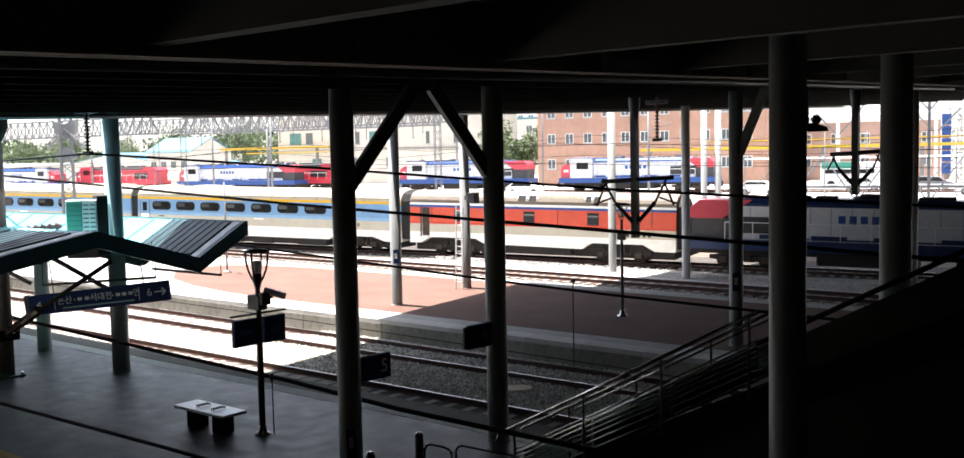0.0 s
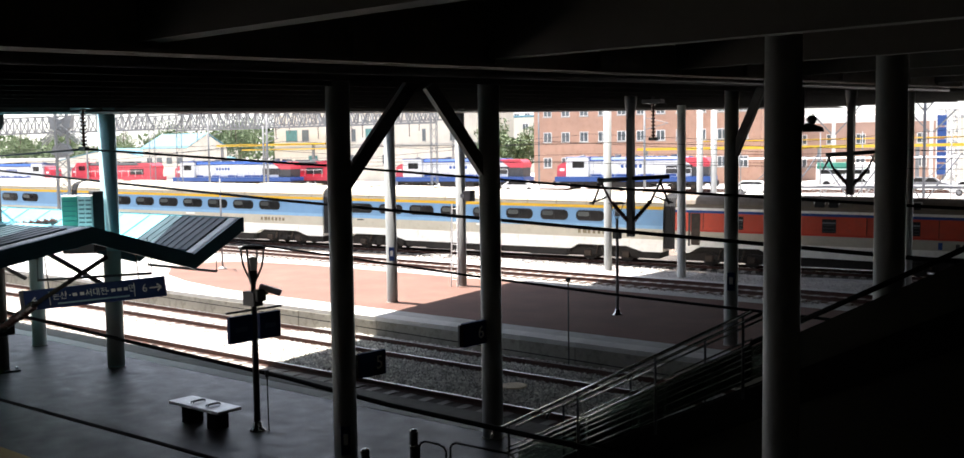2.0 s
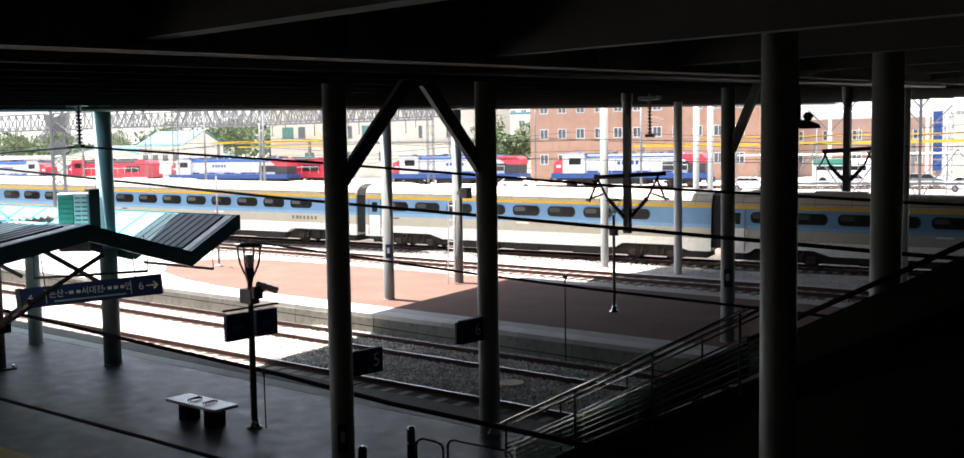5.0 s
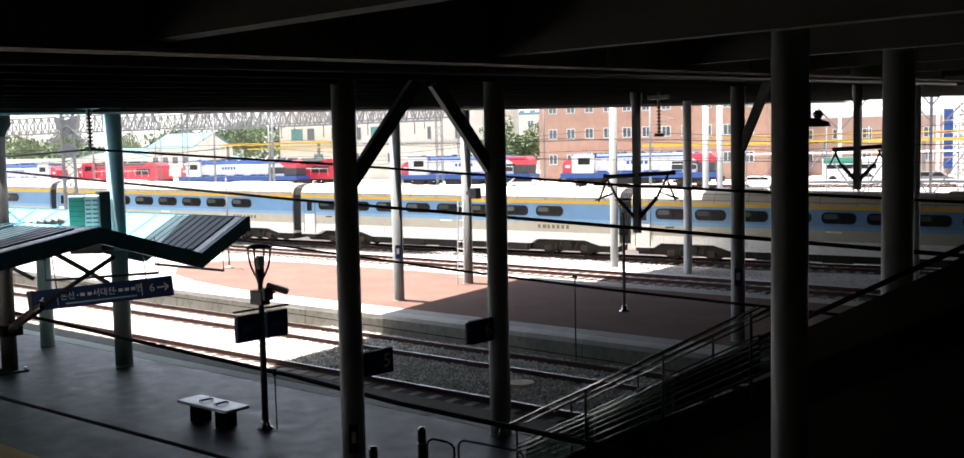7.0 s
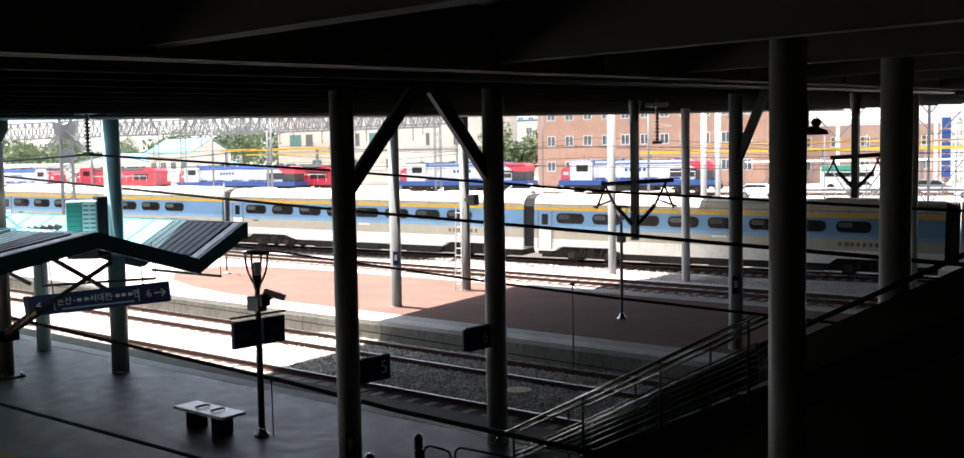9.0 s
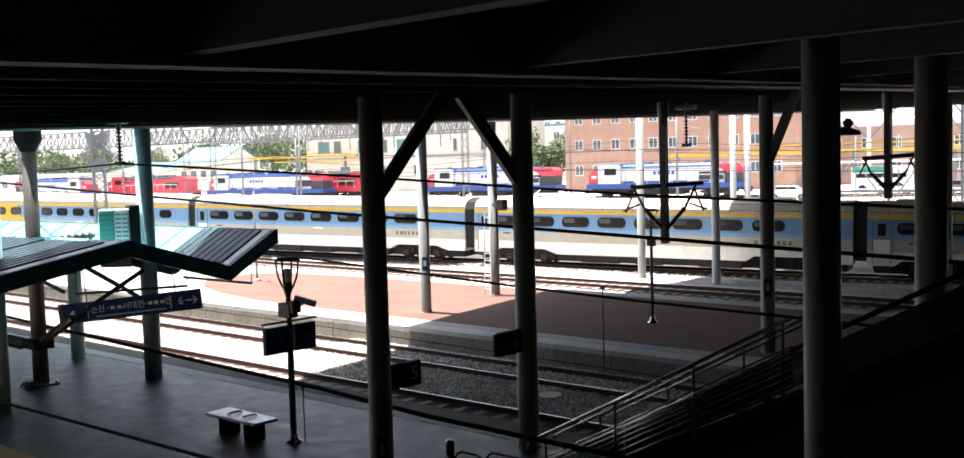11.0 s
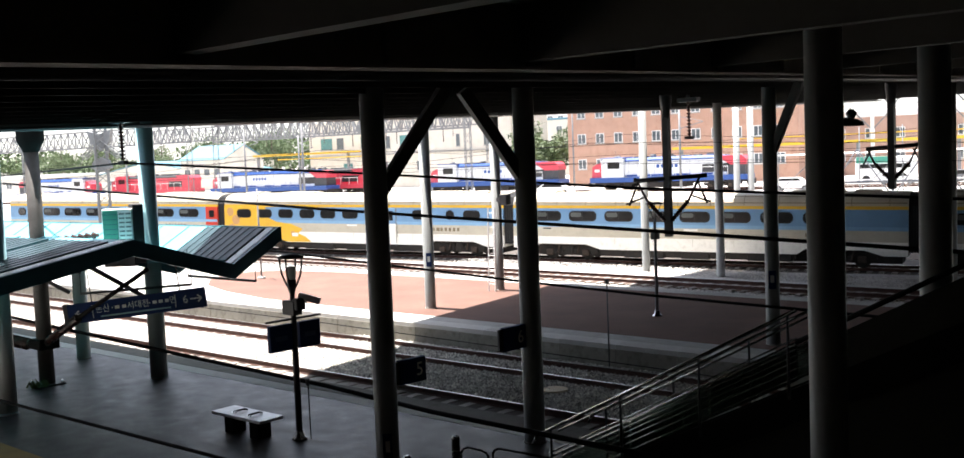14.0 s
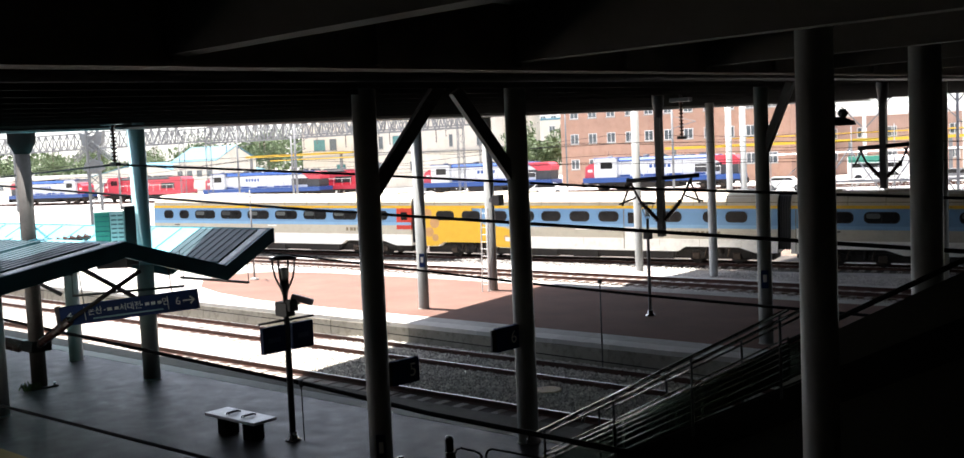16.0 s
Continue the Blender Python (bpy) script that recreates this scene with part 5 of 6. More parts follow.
wire([(-70, 17.7, 5.1), (-40.7, 17.7, 5.5), (-22.67, 12.71, 5.66), (-16.5, 14.9, 5.2), (-11.07, 17.7, 4.67), (-4.94, 17.7, 4.43), (3.9, 17.7, 4.2)], 0.03)
wire([(-70, 17.7, 5.75), (-40.77, 17.7, 5.2), (-21.21, 17.7, 4.22), (-11.1, 17.7, 3.81), (-4.95, 17.7, 3.55), (3.9, 17.7, 3.3)], 0.042)
wire([(-70, 17.7, 2.8), (-41.16, 17.7, 2.92), (-28.64, 17.7, 3.12), (-23.85, 17.7, 3.03), (-14.33, 17.7, 2.59), (-11.15, 17.7, 2.48), (-4.96, 17.7, 2.34), (3.9, 17.7, 2.1)], 0.03)
wire([(-50, 12.9, 1.9), (-29.44, 12.5, 1.48), (-20.03, 12.5, 1.23), (-15.27, 12.5, 1.13), (-12.33, 12.5, 1.0), (-8.14, 12.5, 0.96), (3.9, 12.5, 0.9)], 0.044)
wire([(-40, 9.5, 0.4), (-22.71, 9.5, 0.47), (-14.85, 9.5, 0.58), (3.9, 9.5, 0.7)], 0.034)
wire([(-90, 22.2, 0.35), (-26.93, 22.2, 0.0), (-18.54, 22.2, -0.1), (-14.06, 22.2, -0.16), (-9.83, 22.2, -0.23), (3.9, 22.2, -0.3)], 0.014, "thin black cable over the tracks")
wire([(-90, 40.5, 6.3), (-48, 40.5, 6.15), (-32.64, 40.5, 5.8), (-25.24, 40.5, 5.85), (-11.27, 40.5, 5.3), (20, 40.5, 5.0)], 0.014, "thin contact wire over a track")
wire([(-90, 40.5, 5.2), (-32, 40.5, 5.0), (-11.27, 40.5, 4.6), (20, 40.5, 4.3)], 0.014, "thin contact wire over a track")
for v, z, sag in ((55.5, 4.8, 0.1), (55.5, 5.7, 0.4), (112, 6.4, 0.2), (62, 5.2, 0.1), (62, 6.2, 0.4)):
    pts = [yard @ Vector((-200 + k * 12.5, v, z + sag * math.cos(k * math.pi))) for k in range(25)]
    wire(pts, 0.014 if v < 100 else 0.02, "thin contact wire over a yard track")

# ---- the yard beyond: masts, gantries ----
def lattice(bm, p, q, w, n, r=0.035):
    """A four-legged lattice beam from p to q."""
    p, q = Vector(p), Vector(q)
    d = (q - p).normalized()
    a = d.orthogonal().normalized() if abs(d.z) > 0.9 else d.cross(Vector((0, 0, 1))).normalized()
    b = d.cross(a)
    cs = [a * x * w / 2 + b * y * w / 2 for x, y in ((-1, -1), (1, -1), (1, 1), (-1, 1))]
    for c in cs:
        bar(bm, p + c, q + c, r * 2, r * 2)
    for k in range(n):
        s0, s1 = p + (q - p) * k / n, p + (q - p) * (k + 1) / n
        for j in range(4):
            c0, c1 = cs[j], cs[(j + 1) % 4]
            if k % 2:
                c0, c1 = c1, c0
            bar(bm, s0 + c0, s1 + c1, r * 1.2, r * 1.2)
    return bm


def mast_tower(u, v, h, w=0.7, s_=1.0, label="grey lattice steel catenary mast with arms"):
    z = -0.74 if v < 72 else 0.75
    t = thing("catenary_mast", along(u, v, z), label, "catenary mast", "lattice masts of the yard")
    part("tower", lattice(B(), (0, 0, 0), (0, 0, h), w, 14, 0.05), galv_m, t)
    for s in (-1, 1):
        arms = B()
        lattice(arms, (0, 0, h - 1.2), (s * 2.6 * s_, 0, h - 3.2 * s_), 0.3, 6, 0.025)
        plate(arms, [(0, h - 1.0 * s_), (s * 1.7 * s_, h - 0.6 * s_), (s * 1.3 * s_, h - 1.8 * s_), (0, h - 2.6 * s_)], -0.12, 0.12)
        plate(arms, [(0, h - 4.6 * s_), (s * 1.4 * s_, h - 4.2 * s_), (s * 1.0 * s_, h - 3.5 * s_), (0, h - 3.2 * s_)], -0.12, 0.12)
        part("arm", arms, galv_m, t, "triangular steel arm")
    return t


mast_tower(-57.6, 47.3, 9.6, 0.72, 0.72)
mast_tower(-68, 92, 12.5)
mast_tower(-128, 92, 12.5)


GH = 2.3


def gantry(u0, u1, v, z0, z, label="grey lattice gantry beam over the yard tracks"):
    g = thing("gantry", along(0, v, 0), label, "gantry", "gantries of the yard")
    n = int((u1 - u0) / 1.6)
    bm = B()
    bar(bm, (u0, -0.5, z), (u1, -0.5, z), 0.2, 0.2)
    bar(bm, (u0, 0.5, z), (u1, 0.5, z), 0.2, 0.2)
    bar(bm, (u0, 0, z + GH), (u1, 0, z + GH), 0.2, 0.2)
    for k in range(n):
        a, b = u0 + (u1 - u0) * k / n, u0 + (u1 - u0) * (k + 1) / n
        for y in (-0.5, 0.5):
            bar(bm, (a, y, z), ((a + b) / 2, 0, z + GH), 0.13, 0.13)
            bar(bm, ((a + b) / 2, 0, z + GH), (b, y, z), 0.13, 0.13)
    part("beam", bm, galv_m, g)
    for u in (u0, u1):
        part("leg", lattice(B(), (u, 0, z0), (u, 0, z + GH), 0.7, 12), galv_m, g)
    for k in range(6):
        u = u0 + (u1 - u0) * (k + 0.5) / 6
        part("dropper", ribbed(B(), (u, 0, z), (u, 0, z - 1.6), 0.09, 6), insulator_m, g, "hanging insulator string")
    return g


gantry(-168, -104, 100, 0.75, 9.3)
gantry(-103, -62, 104, 0.75, 9.2)
gantry(-150, -75, 132, 0.75, 10.6)
for u, v, h in ((-92, 98, 9.5), (-83, 98, 8.5), (-74, 88, 9.5), (-112, 96, 8), (-57.5, 124, 12.5), (-33, 96, 9)):
    p = thing("mast_post", along(u, v, 0.75), "slim galvanised catenary post in the yard", "catenary mast", "posts of the yard")
    part("post", rod(B(), (0, 0, 0), (0, 0, h), 0.14, 0.1, n=8), galv_m, p)
    part("arm", rod(B(), (0, 0, h - 2.2), (2.4, 0, h - 1.6), 0.04, n=6), galv_m, p)
    part("arm", rod(B(), (0, 0, h - 1.0), (2.4, 0, h - 1.6), 0.03, n=6), galv_m, p)


# ---- buildings ----
def block(name, u, v, L, D, H, wall, roofm, label, rows, cols, win=(1.5, 1.5), first=(2.0, 2.2), pitch=(3.4, 3.8), parapet=0.5, gable=0.0):
    """A house: the near side faces the tracks, with windows cut as framed recesses."""
    h = thing(name, along(u, v, 0.75), label, "building", "buildings beyond the yard")
    part("wall", box(B(), 0, L, 0, D, 0, H), wall, h)
    if gable:
        pv = B()
        plate(pv, [(0, H), (L / 2, H + gable), (L, H)], 0.0, D)
        part("gable_wall", pv, wall, h)
        for a, b in (((-0.4, H - 0.1), (L / 2, H + gable + 0.1)), ((L + 0.4, H - 0.1), (L / 2, H + gable + 0.1))):
            pv = B()
            plate(pv, [(a[0], a[1]), (b[0], b[1]), (b[0], b[1] + 0.18), (a[0], a[1] + 0.18)], -0.5, D + 0.5)
            part("roof", pv, roofm, h, "sheet metal roof")
    else:
        part("roof", box(B(), -0.15, L + 0.15, -0.15, D + 0.15, H, H + parapet, chamfer=0.05), roofm, h)
    for r in range(rows):
        for c in range(cols):
            x, z = first[0] + c * pitch[0], first[1] + r * pitch[1]
            if x + win[0] > L - 0.5:
                continue
            w = part("window", box(B(), x, x + win[0], -0.05, 0.02, z, z + win[1]), white_m, h, "white framed window")
            part("pane", box(B(), x + 0.1, x + win[0] / 2 - 0.05, -0.07, -0.02, z + 0.1, z + win[1] - 0.1), pane_m, w)
            part("pane", box(B(), x + win[0] / 2 + 0.05, x + win[0] - 0.1, -0.07, -0.02, z + 0.1, z + win[1] - 0.1), pane_m, w)
            part("sill", box(B(), x - 0.1, x + win[0] + 0.1, -0.14, -0.05, z - 0.14, z), concrete_m, w)
    return h


block("brick_building", -65.7, 140, 34.2, 16, 15.5, brick_m, grey_roof_m, "long three-storey red brick building with white windows", 4, 12, (1.35, 1.5), (1.6, 2.4), (2.95, 3.8))
block("brick_annex", -31.3, 156, 21, 12, 8.4, pink_brick_m, white_m, "lower pale brick building with a white roof edge", 2, 5, (1.35, 1.5), (1.6, 2.0), (4.1, 3.3), parapet=1.1)
office = block("office_building", -126, 152, 44, 14, 12.2, cream_wall_m, cream_wall_m, "cream rendered building with a few dark and green windows", 0, 0)
for x, w, z, h, m in ((2.8, 2.8, 7.4, 2.2, green_glass_m), (6.6, 1.7, 7.4, 2.2, pane_m), (12.2, 1.4, 7.4, 2.2, green_glass_m), (17.9, 1.0, 7.2, 2.3, pane_m), (21.0, 1.9, 7.2, 2.3, green_glass_m), (33.0, 0.8, 7.0, 2.2, pane_m), (24.6, 1.2, 3.0, 1.8, pane_m), (17.0, 1.3, 3.0, 1.8, pane_m), (38.6, 1.6, 7.0, 2.0, pane_m), (8.0, 2.2, 3.0, 1.8, green_glass_m)):
    w_ob = part("window", box(B(), x, x + w, -0.05, 0.02, z, z + h), concrete_m, office, "metal framed window")
    part("pane", box(B(), x + 0.08, x + w - 0.08, -0.07, -0.02, z + 0.08, z + h - 0.08), m, w_ob)
    part("sill", box(B(), x - 0.1, x + w + 0.1, -0.14, -0.05, z - 0.12, z), concrete_m, w_ob)
part("cornice", box(B(), -0.1, 44.1, -0.3, -0.002, 6.1, 6.35), concrete_m, office, "grey string course")
hall = thing("shed", along(-174.5, 165, 0.75), "cream shed with pale blue pitched sheet roof", "building", "buildings beyond the yard")
part("wall", box(B(), 0, 13.4, 0, 12.5, 0, 6.9), cream_wall_m, hall)
part("gable_wall", sweep(B(), [(0.02, 6.9), (12.48, 6.9), (6.25, 9.9)], 0.05, 13.35), cream_wall_m, hall)
for a, b in ((-0.5, 6.25), (13.0, 6.25)):
    part("roof", sweep(B(), [(a, 6.75), (b, 10.0), (b, 10.16), (a, 6.92)], -0.4, 13.7), blue_roof_m, hall, "sheet metal roof")
for k in range(4):
    part("window", box(B(), 1.2 + k * 3.0, 2.8 + k * 3.0, -0.06, 0.02, 3.4, 4.8), pane_m, hall)
block("shed", -215, 176, 34, 26, 4.4, cream_wall_m, blue_roof_m, "low shed with pale blue sheet roof", 1, 4, (1.6, 1.2), (3, 1.6), (6, 3), gable=2.6)
block("shed", -305, 172, 82, 20, 4.6, cream_wall_m, white_m, "long low pale shed with a white roof", 1, 8, (2.4, 1.4), (3, 1.6), (9, 3))
block("house", -152, 190, 14, 10, 8, cream_wall_m, grey_roof_m, "pale distant house beyond the yard", 2, 3, (1.4, 1.4), (1.5, 2), (4, 3))
block("house", -235, 230, 20, 12, 9, cream_wall_m, grey_roof_m, "pale distant house beyond the yard", 2, 4, (1.4, 1.4), (1.5, 2), (4, 3.2))
block("house", -118, 215, 24, 14, 13, cream_wall_m, blue_roof_m, "pale distant house with a blue roof", 3, 5, (1.6, 1.4), (1.5, 3), (4.2, 3.6))
block("apartment_building", -190, 330, 40, 14, 21, white_m, grey_roof_m, "white distant apartment block", 6, 9, (2.2, 1.5), (2, 2), (4.2, 3.1))
block("apartment_building", -270, 360, 46, 14, 18, white_m, grey_roof_m, "white distant apartment block", 5, 10, (2.2, 1.5), (2, 2), (4.2, 3.1))
block("store_shed", -8, 150, 40, 20, 8.5, cream_wall_m, grey_roof_m, "grey store shed behind the yard", 2, 6, (1.6, 1.6), (3, 2), (6, 3.4))

# a yellow loading gantry and the white steel hall at the end of the yard
yb = thing("crane_gantry", along(-45, 128, 0.75), "long yellow painted crane beam on posts", "crane")
part("beam", box(B(), 0, 66, -0.3, 0.3, 4.75, 5.1), crane_m, yb, "yellow steel beam")
part("rail", box(B(), 8, 66, 0.9, 1.1, 5.75, 5.9), crane_m, yb, "thin yellow upper rail")
for k in range(6):
    part("post", box(B(), 1 + k * 11, 1.4 + k * 11, -0.2, 0.2, 0, 4.75), galv_m, yb)
yb2 = thing("crane_gantry", along(-138.5, 150, 0.75), "yellow painted crane beam behind the locomotives", "crane")
part("beam", box(B(), 0, 26, -0.3, 0.3, 6.7, 7.1), crane_m, yb2, "yellow steel beam")
part("rail", box(B(), 7, 28, -1.0, -0.8, 5.9, 6.1), crane_m, yb2, "thin yellow lower rail")
for k in range(3):
    part("post", box(B(), 1 + k * 11, 1.4 + k * 11, -0.2, 0.2, 0, 6.7), galv_m, yb2)
# white portal and stair tower behind the crane beam
portal = thing("steel_portal", along(-26.5, 132, 0.75), "white painted steel portal with knee braces", "steel portal")
part("beam", box(B(), 0, 21.5, -0.15, 0.15, 9.1, 9.4), white_m, portal, "white cross beam")
for x in (5.7, 16.85):
    part("post", box(B(), x - 0.2, x + 0.2, -0.2, 0.2, 0, 9.1, chamfer=0.03), white_m, portal)
    for k in (-1, 1):
        part("knee_brace", bar(B(), (x + 0.15 * k, 0, 6.4), (x + 2.7 * k, 0, 9.15), 0.14, 0.16), galv_m, portal)
stair = thing("stair_tower", along(-9.3, 136, 0.75), "white lattice stair tower with blue sheet panels", "stair tower")
part("tower", lattice(B(), (1.6, 0.7, 0), (1.6, 0.7, 9.3), 1.0, 8, 0.09), white_m, stair, "white lattice legs")
for k in range(5):
    part("panel", box(B(), 0, 1.05, 0, 0.12, 1.3 + k * 1.5, 2.6 + k * 1.5, chamfer=0.02), loco_blue_m, stair, "blue sheet panel")
for x in (-0.06, 1.12):
    part("post", box(B(), x - 0.06, x + 0.06, -0.06, 0.16, 0, 9.3), white_m, stair)
for k in range(7):
    part("landing", box(B(), -0.1, 2.3, 0.2, 1.3, 1.1 + k * 1.35, 1.18 + k * 1.35), galv_m, stair)
for k in range(6):
    part("mullion", box(B(), 2.5 + k * 0.5, 2.56 + k * 0.5, 0.2, 0.3, 0, 9.2), white_m, stair)
wf = thing("trestle", along(-17, 84, 0.75), "pale grey steel trestle frames beside the train", "trestle")
fr = 0.055
for k in range(7):
    x = k * 5.2
    part("post", bar(B(), (x, 0, 0), (x, 0, 9), 0.2, 0.2), pale_steel_m, wf)
    part("diagonal", rod(B(), (x, 0, 0.4), (x + 2.6, 0, 4.2), fr, n=8), pale_steel_m, wf)
    part("diagonal", rod(B(), (x + 5.2, 0, 0.4), (x + 2.6, 0, 4.2), fr, n=8), pale_steel_m, wf)
    part("diagonal", rod(B(), (x, 0, 7.4), (x + 1.2, 0, 8.8), fr, n=8), pale_steel_m, wf)
    part("diagonal", rod(B(), (x + 5.2, 0, 7.4), (x + 4.0, 0, 8.8), fr, n=8), pale_steel_m, wf)
    part("rail", rod(B(), (x, 0, 8.8), (x + 5.2, 0, 8.8), fr, n=8), pale_steel_m, wf)
    part("rail", rod(B(), (x, 0, 1.6), (x + 5.2, 0, 1.6), 0.1, n=8), pale_steel_m, wf)
wf2 = thing("trestle", along(-24, 98, 0.75), "white painted steel trestle frames beside the train", "trestle")
for k in range(12):
    x = k * 3.7
    part("post", rod(B(), (x, 0, 0), (x, 0, 6.2), 0.05, n=8), galv_m, wf2)
    part("diagonal", rod(B(), (x, 0, 0.3), (x + 3.7, 0, 3.7), 0.04, n=6), galv_m, wf2)
    part("rail", rod(B(), (x, 0, 3.8), (x + 3.7, 0, 3.8), 0.07, n=6), white_m, wf2)
    part("rail", rod(B(), (x, 0, 1.3), (x + 3.7, 0, 1.3), 0.06, n=6), white_m, wf2)
for x, z0 in ((16.5, 4.0), (16.5, 5.5), (16.5, 7.0)):
    part("blue_panel", box(B(), x, x + 1.3, 0.25, 0.4, z0, z0 + 1.3), loco_blue_m, wf, "blue square panel")

# a parked car and vans between the locomotives
def car(m, paint, label):
    c = thing("car", m, label, "car", "parked cars")
    pv = B()
    plate(pv, [(-2.1, 0.35), (2.1, 0.35), (2.15, 0.75), (1.3, 0.95), (0.75, 1.42), (-1.2, 1.45), (-1.9, 0.98), (-2.15, 0.85)], -0.82, 0.82)
    part("body", pv, paint, c)
    pv = B()
    plate(pv, [(1.1, 0.95), (0.68, 1.36), (-1.1, 1.38), (-1.65, 0.98)], -0.83, 0.83)
    part("window", pv, glass_m, c)
    for x in (-1.3, 1.3):
        for y in (-0.85, 0.67):
            w = part("wheel", rod(B(), (x, y, 0.32), (x, y + 0.18, 0.32), 0.32, n=16), bellows_m, c)
            part("rim", rod(B(), (x, y - 0.01, 0.32), (x, y + 0.19, 0.32), 0.18, n=12), galv_m, w)
    return c


car(along(-52.5, 108, 0.75, 8), white_m, "white parked hatchback beside the locomotives")
for u, v in ((-24.5, 106), (-4, 107), (3, 108)):
    car(along(u, v, 0.75, 4), white_m, "white parked van-like car in the yard")
car(along(-16, 118, 0.75, 0), white_m, "white parked car in the yard")
car(along(-9, 119, 0.75, 0), galv_m, "silver parked car in the yard")
bus = thing("van", along(-21.5, 124, 0.75), "white and green parked van in the yard", "van")
part("body", box(B(), 0, 6.5, 0, 2.2, 0.5, 3.0, chamfer=0.15), white_m, bus)
part("stripe", box(B(), 0.1, 4.2, -0.01, 2.21, 2.3, 3.02), green_m, bus, "green panel")
part("window", box(B(), 0.5, 6.0, -0.012, 2.212, 1.7, 2.2), glass_m, bus)
for x in (1.2, 5.2):
    part("wheel", rod(B(), (x, -0.02, 0.45), (x, 2.22, 0.45), 0.45, n=14), bellows_m, bus)


# ---- trees ----
def tree(u, v, h, r, seed, label="leafy green tree beyond the yard"):
    rnd = random.Random(seed)
    t = thing("tree", along(u, v, 0.75), label, "tree", "trees beyond the yard")
    tk = rod(B(), (0, 0, 0), (0.2, 0, h * 0.55), 0.28, 0.12, n=8)
    for k in range(5):
        a = k * 1.3
        rod(tk, (0.1, 0, h * (0.3 + 0.06 * k)), (r * 0.6 * math.cos(a), r * 0.6 * math.sin(a), h * (0.55 + 0.07 * k)), 0.09, 0.03, n=5)
    part("trunk", tk, bark_m, t)
    verts, faces = [], []
    for k in range(3200):
        while True:
            p = Vector((rnd.uniform(-1, 1), rnd.uniform(-1, 1), rnd.uniform(-1, 1)))
            if 0.3 < p.length < 1:
                break
        lump = 0.7 + 0.75 * noise.noise(p * 1.9 + Vector((seed * 3.1, 0, 0)))
        c = Vector((p.x * r * lump, p.y * r * lump, h * 0.62 + p.z * h * 0.38 * lump))
        s = rnd.uniform(0.1, 0.3)
        n1 = Vector((rnd.gauss(0, 1), rnd.gauss(0, 1), rnd.gauss(0, 1))).normalized()
        n2 = n1.orthogonal().normalized()
        i = len(verts)
        verts += [c + n1 * s, c + n2 * s * 0.7, c - n1 * s, c - n2 * s * 0.7]
        faces.append((i, i + 1, i + 2, i + 3))
    me = bpy.data.meshes.new("crown")
    me.from_pydata(verts, [], faces)
    me.materials.append(leaf_m)
    ob = new("crown", me)
    ob.parent = t
    return t


TREES = [(-290, 240, 16, 8), (-305, 250, 17, 8), (-320, 245, 15, 8), (-275, 250, 15, 7), (-215, 245, 17, 8), (-148, 230, 16, 7), (-138, 236, 15, 7), (-118, 190, 11, 5), (-105, 195, 12, 5), (-340, 260, 16, 9), (-78, 150, 9.5, 4.2), (-72, 148, 8.5, 3.6), (-82, 158, 11, 4.5), (-140, 178, 12, 5), (-133, 182, 10, 4.2), (-205, 205, 16, 7), (-196, 215, 15, 6.5), (-186, 210, 16, 7),
         (-176, 216, 15, 6), (-168, 222, 14, 6), (-262, 215, 9, 8), (-250, 220, 10, 9), (-236, 212, 8.5, 9), (-222, 204, 9, 8), (-158, 200, 11, 6), (-128, 205, 12, 5), (-76, 168, 12, 5)]
for k, (u, v, h, r) in enumerate(TREES):
    tree(u, v, h, r, k + 3)

rng = np.random.default_rng(9)
n = 9000
wu = rng.uniform(-680, -250, n)
wv = rng.uniform(375, 430, n)
top = 13 + 5 * np.sin(wu * 0.031) + 3 * np.sin(wu * 0.11 + 1) + 1.5 * np.sin(wu * 0.37)
wz = 0.75 + top * rng.random(n) ** 0.6
ctr = np.stack([wu, wv, wz], 1)
a1 = rng.normal(0, 1, (n, 3))
a1 /= np.linalg.norm(a1, axis=1, keepdims=True)
a2 = np.cross(a1, rng.normal(0, 1, (n, 3)))
a2 /= np.linalg.norm(a2, axis=1, keepdims=True)
s = rng.uniform(0.7, 1.9, (n, 1))
wv4 = np.stack([ctr + a1 * s, ctr + a2 * s * 0.8, ctr - a1 * s, ctr - a2 * s * 0.8], 1).reshape(-1, 3)
me = bpy.data.meshes.new("far_woods")
me.from_pydata(wv4.tolist(), [], (np.arange(n * 4).reshape(-1, 4)).tolist())
me.materials.append(leaf_m)
woods = tagged(new("far_woods", me), "dark green wooded rise on the skyline", "woods", kind="stuff")
woods.matrix_basis = yard.copy()

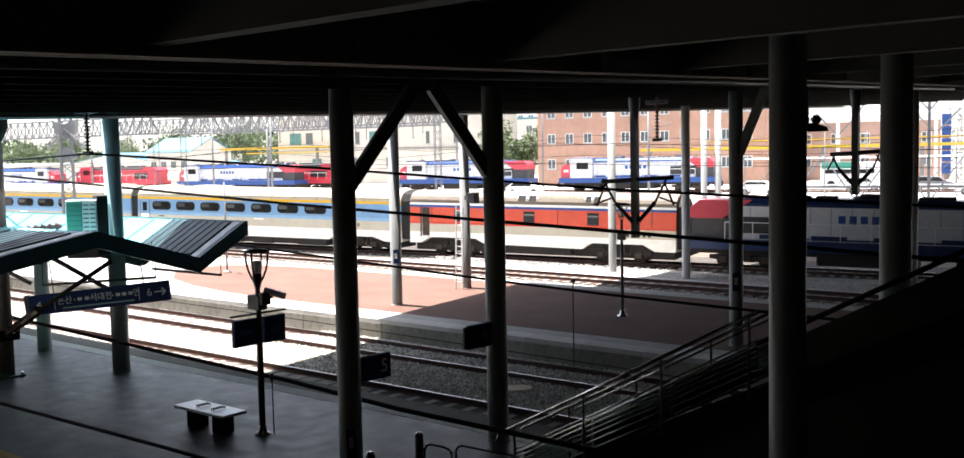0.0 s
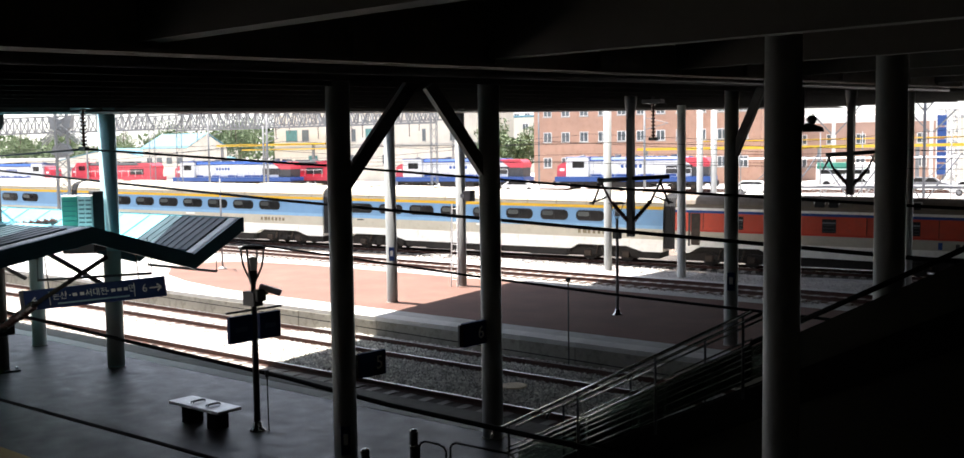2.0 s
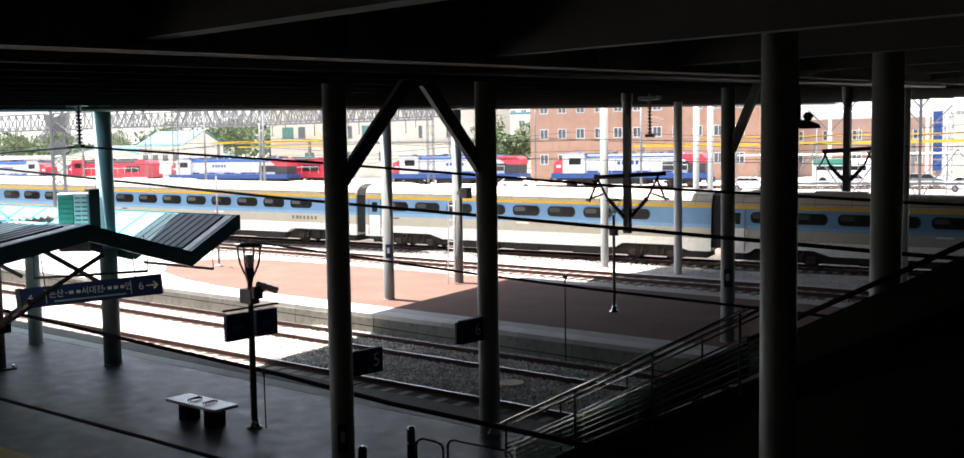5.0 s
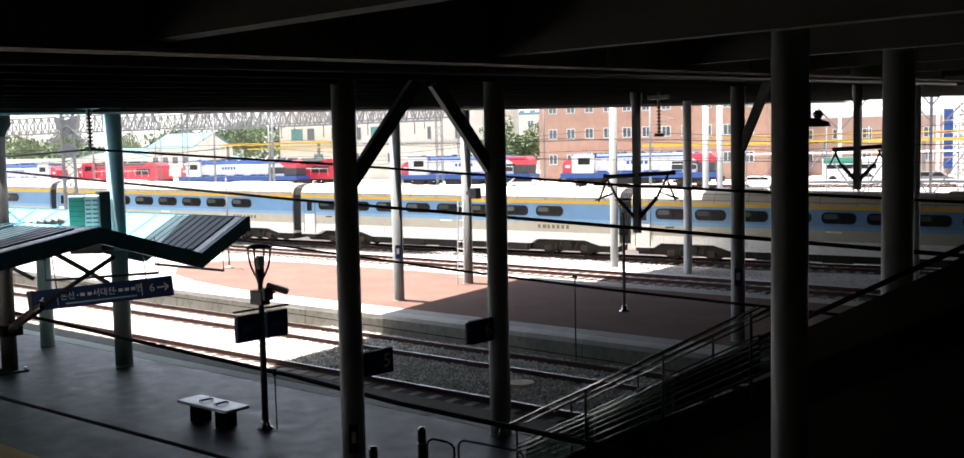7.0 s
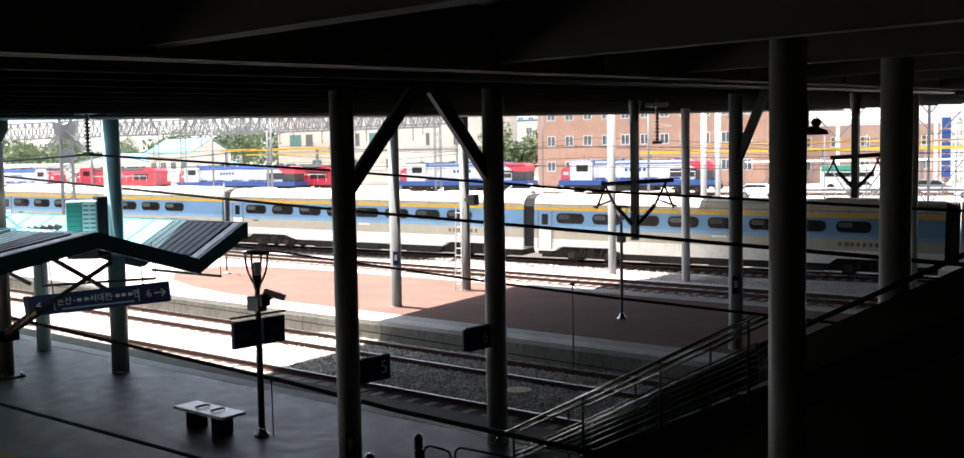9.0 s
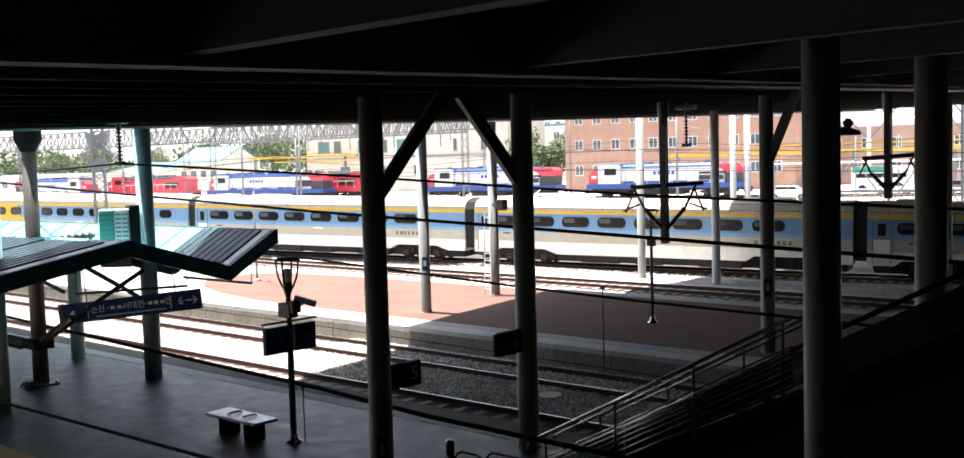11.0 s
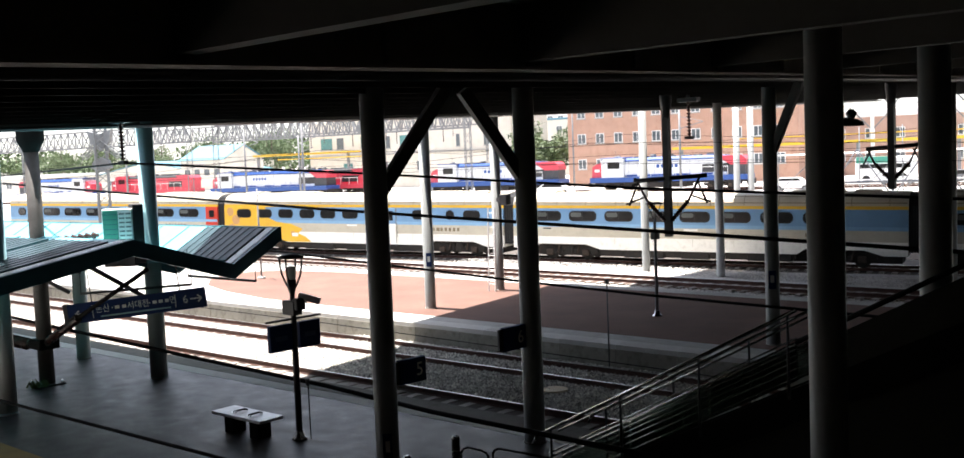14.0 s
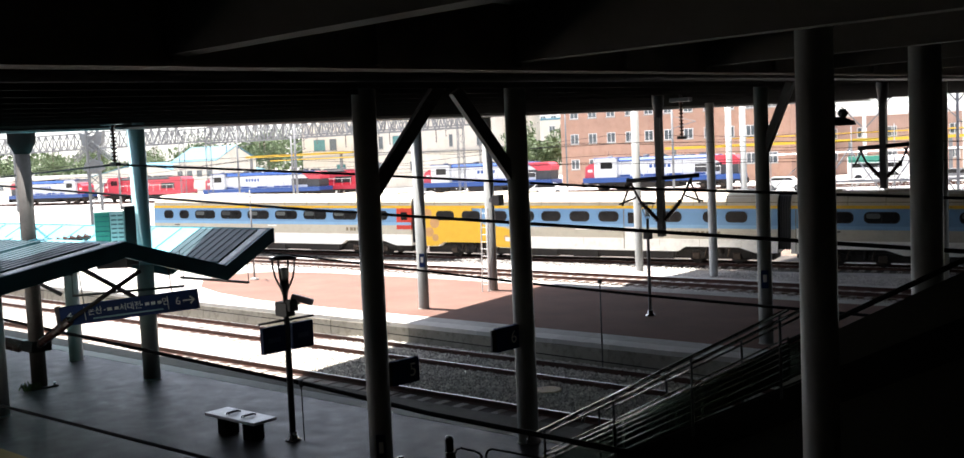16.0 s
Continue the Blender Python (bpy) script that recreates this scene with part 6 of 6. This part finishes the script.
# ---- the pieces of tracks and platforms, and the loose ballast ----
SLEEPER = None
def sleepers(t, x0, x1, step=0.62):
    global SLEEPER
    if SLEEPER is None:
        pv = B()
        plate(pv, [(-0.14, 0.0), (0.14, 0.0), (0.11, 0.17), (-0.11, 0.17)], -1.25, 1.25)
        bmesh.ops.recalc_face_normals(pv, faces=pv.faces)
        SLEEPER = bpy.data.meshes.new("sleeper")
        pv.to_mesh(SLEEPER)
        pv.free()
        SLEEPER.materials.append(sleeper_m)
    for k in range(int((x1 - x0) / step)):
        ob = new("sleeper", SLEEPER)
        ob.parent = t
        ob.matrix_basis = pose(x0 + k * step, random.uniform(-0.02, 0.02), -0.325, 0, 0, random.uniform(-0.6, 0.6))


sleepers(track_1, -80, 4)
sleepers(track_2, -80, 4)
sleepers(track_3, -64, 6)
sleepers(track_4, -90, 40)

PANEL = bpy.data.meshes.new("wall_panel")
pv = box(B(), 0, 1.985, 0, 0.05, -0.6, 0.0, chamfer=0.008)
bmesh.ops.recalc_face_normals(pv, faces=pv.faces)
pv.to_mesh(PANEL)
pv.free()
PANEL.materials.append(wall_panel_m)
for k in range(44):
    ob = new("wall_panel", PANEL)
    ob.parent = mid_platform
    ob.matrix_basis = pose(-82 + k * 2, 23.675 + random.uniform(-0.008, 0.008), -0.145)
COPING = bpy.data.meshes.new("coping_slab")
pv = box(B(), 0, 0.993, 0, 0.66, -0.14, 0.0, chamfer=0.006)
bmesh.ops.recalc_face_normals(pv, faces=pv.faces)
pv.to_mesh(COPING)
pv.free()
COPING.materials.append(coping_m)
for k in range(96):
    ob = new("coping_slab", COPING)
    ob.parent = mid_platform
    ob.matrix_basis = pose(-82 + k, 23.69, 0.002 + random.uniform(-0.003, 0.003))
for k in range(84):
    ob = new("coping_slab", COPING)
    ob.parent = near_platform
    ob.matrix_basis = pose(-80 + k, 14.93, 0.003 + random.uniform(-0.003, 0.003)) @ Matrix.Diagonal((1, 0.66, 1, 1))


def stones(name, count, x0, x1, spans, size, label, material, base_z=-0.735):
    """Loose stones strewn over strips of the ground: spans of (y0, y1)."""
    rng = np.random.default_rng(5)
    base = np.array([(1, 0, 0), (-1, 0, 0), (0, 1, 0), (0, -1, 0), (0, 0, 1), (0, 0, -0.6)], float)
    tri = np.array([(0, 2, 4), (2, 1, 4), (1, 3, 4), (3, 0, 4), (2, 0, 5), (1, 2, 5), (3, 1, 5), (0, 3, 5)])
    w = np.array([b - a for a, b in spans])
    pick = rng.choice(len(spans), count, p=w / w.sum())
    y = np.array([spans[i][0] for i in pick]) + rng.random(count) * w[pick]
    x = x0 + (x1 - x0) * rng.random(count) ** 0.8
    c = np.stack([x, y, base_z + 0.04 * rng.random(count)], 1)
    s = size * (0.6 + 0.8 * rng.random((count, 1, 3)))
    a = rng.random(count) * math.tau
    v = base[None] * s + rng.normal(0, size * 0.15, (count, 6, 3))
    ca, sa_ = np.cos(a)[:, None], np.sin(a)[:, None]
    v = np.stack([v[..., 0] * ca - v[..., 1] * sa_, v[..., 0] * sa_ + v[..., 1] * ca, v[..., 2]], -1) + c[:, None]
    f = (tri[None] + 6 * np.arange(count)[:, None, None]).reshape(-1, 3)
    me = bpy.data.meshes.new(name)
    me.from_pydata(v.reshape(-1, 3).tolist(), [], f.tolist())
    me.materials.append(material)
    return tagged(new(name, me), label, "ballast", kind="stuff")


crib = B()
plate(crib, [(-150, -0.8), (1.6, -0.8), (1.6, -0.685), (-150, -0.685)], 16.08, 23.66)
single("ballast_bed", crib, packed_m, "grey crushed stone packed between the sleepers", "ballast", kind="structure")
stones("ballast_stones", 100000, -27, 1.4, [(16.1, 16.9), (18.53, 21.35), (21.48, 22.87), (23.0, 23.65)], 0.05, "loose grey crushed stone between the tracks", stone_m, -0.69)
stones("ballast_stones", 45000, -42, 3.5, [(34.5, 39.6), (39.85, 41.1), (41.5, 42.35), (43.15, 46.5)], 0.03, "loose pale gravel behind the platform", gravel_m, -0.75)

weed = B()
rnd = random.Random(4)
for k in range(60):
    a, r = rnd.uniform(0, math.tau), rnd.uniform(0.02, 0.3)
    p = Vector((-25.7 + r * math.cos(a), 11.65 + r * math.sin(a), 0.03))
    q = p + Vector((rnd.uniform(-0.1, 0.1), rnd.uniform(-0.1, 0.1), rnd.uniform(0.08, 0.2)))
    rod(weed, p, q, 0.025, 0.004, n=4)
single("weeds", weed, weed_m, "tuft of green weeds at the foot of the mast", "plant", kind="stuff")


def motions():
    for car_ob, off in train_cars:
        walk(car_ob, [(t, on_main(-4.37 + 8.672 * t - 0.0083 * t * t + off, 0.0, 180 if off > 30 else 0)) for t in range(0, 17)])


motions()
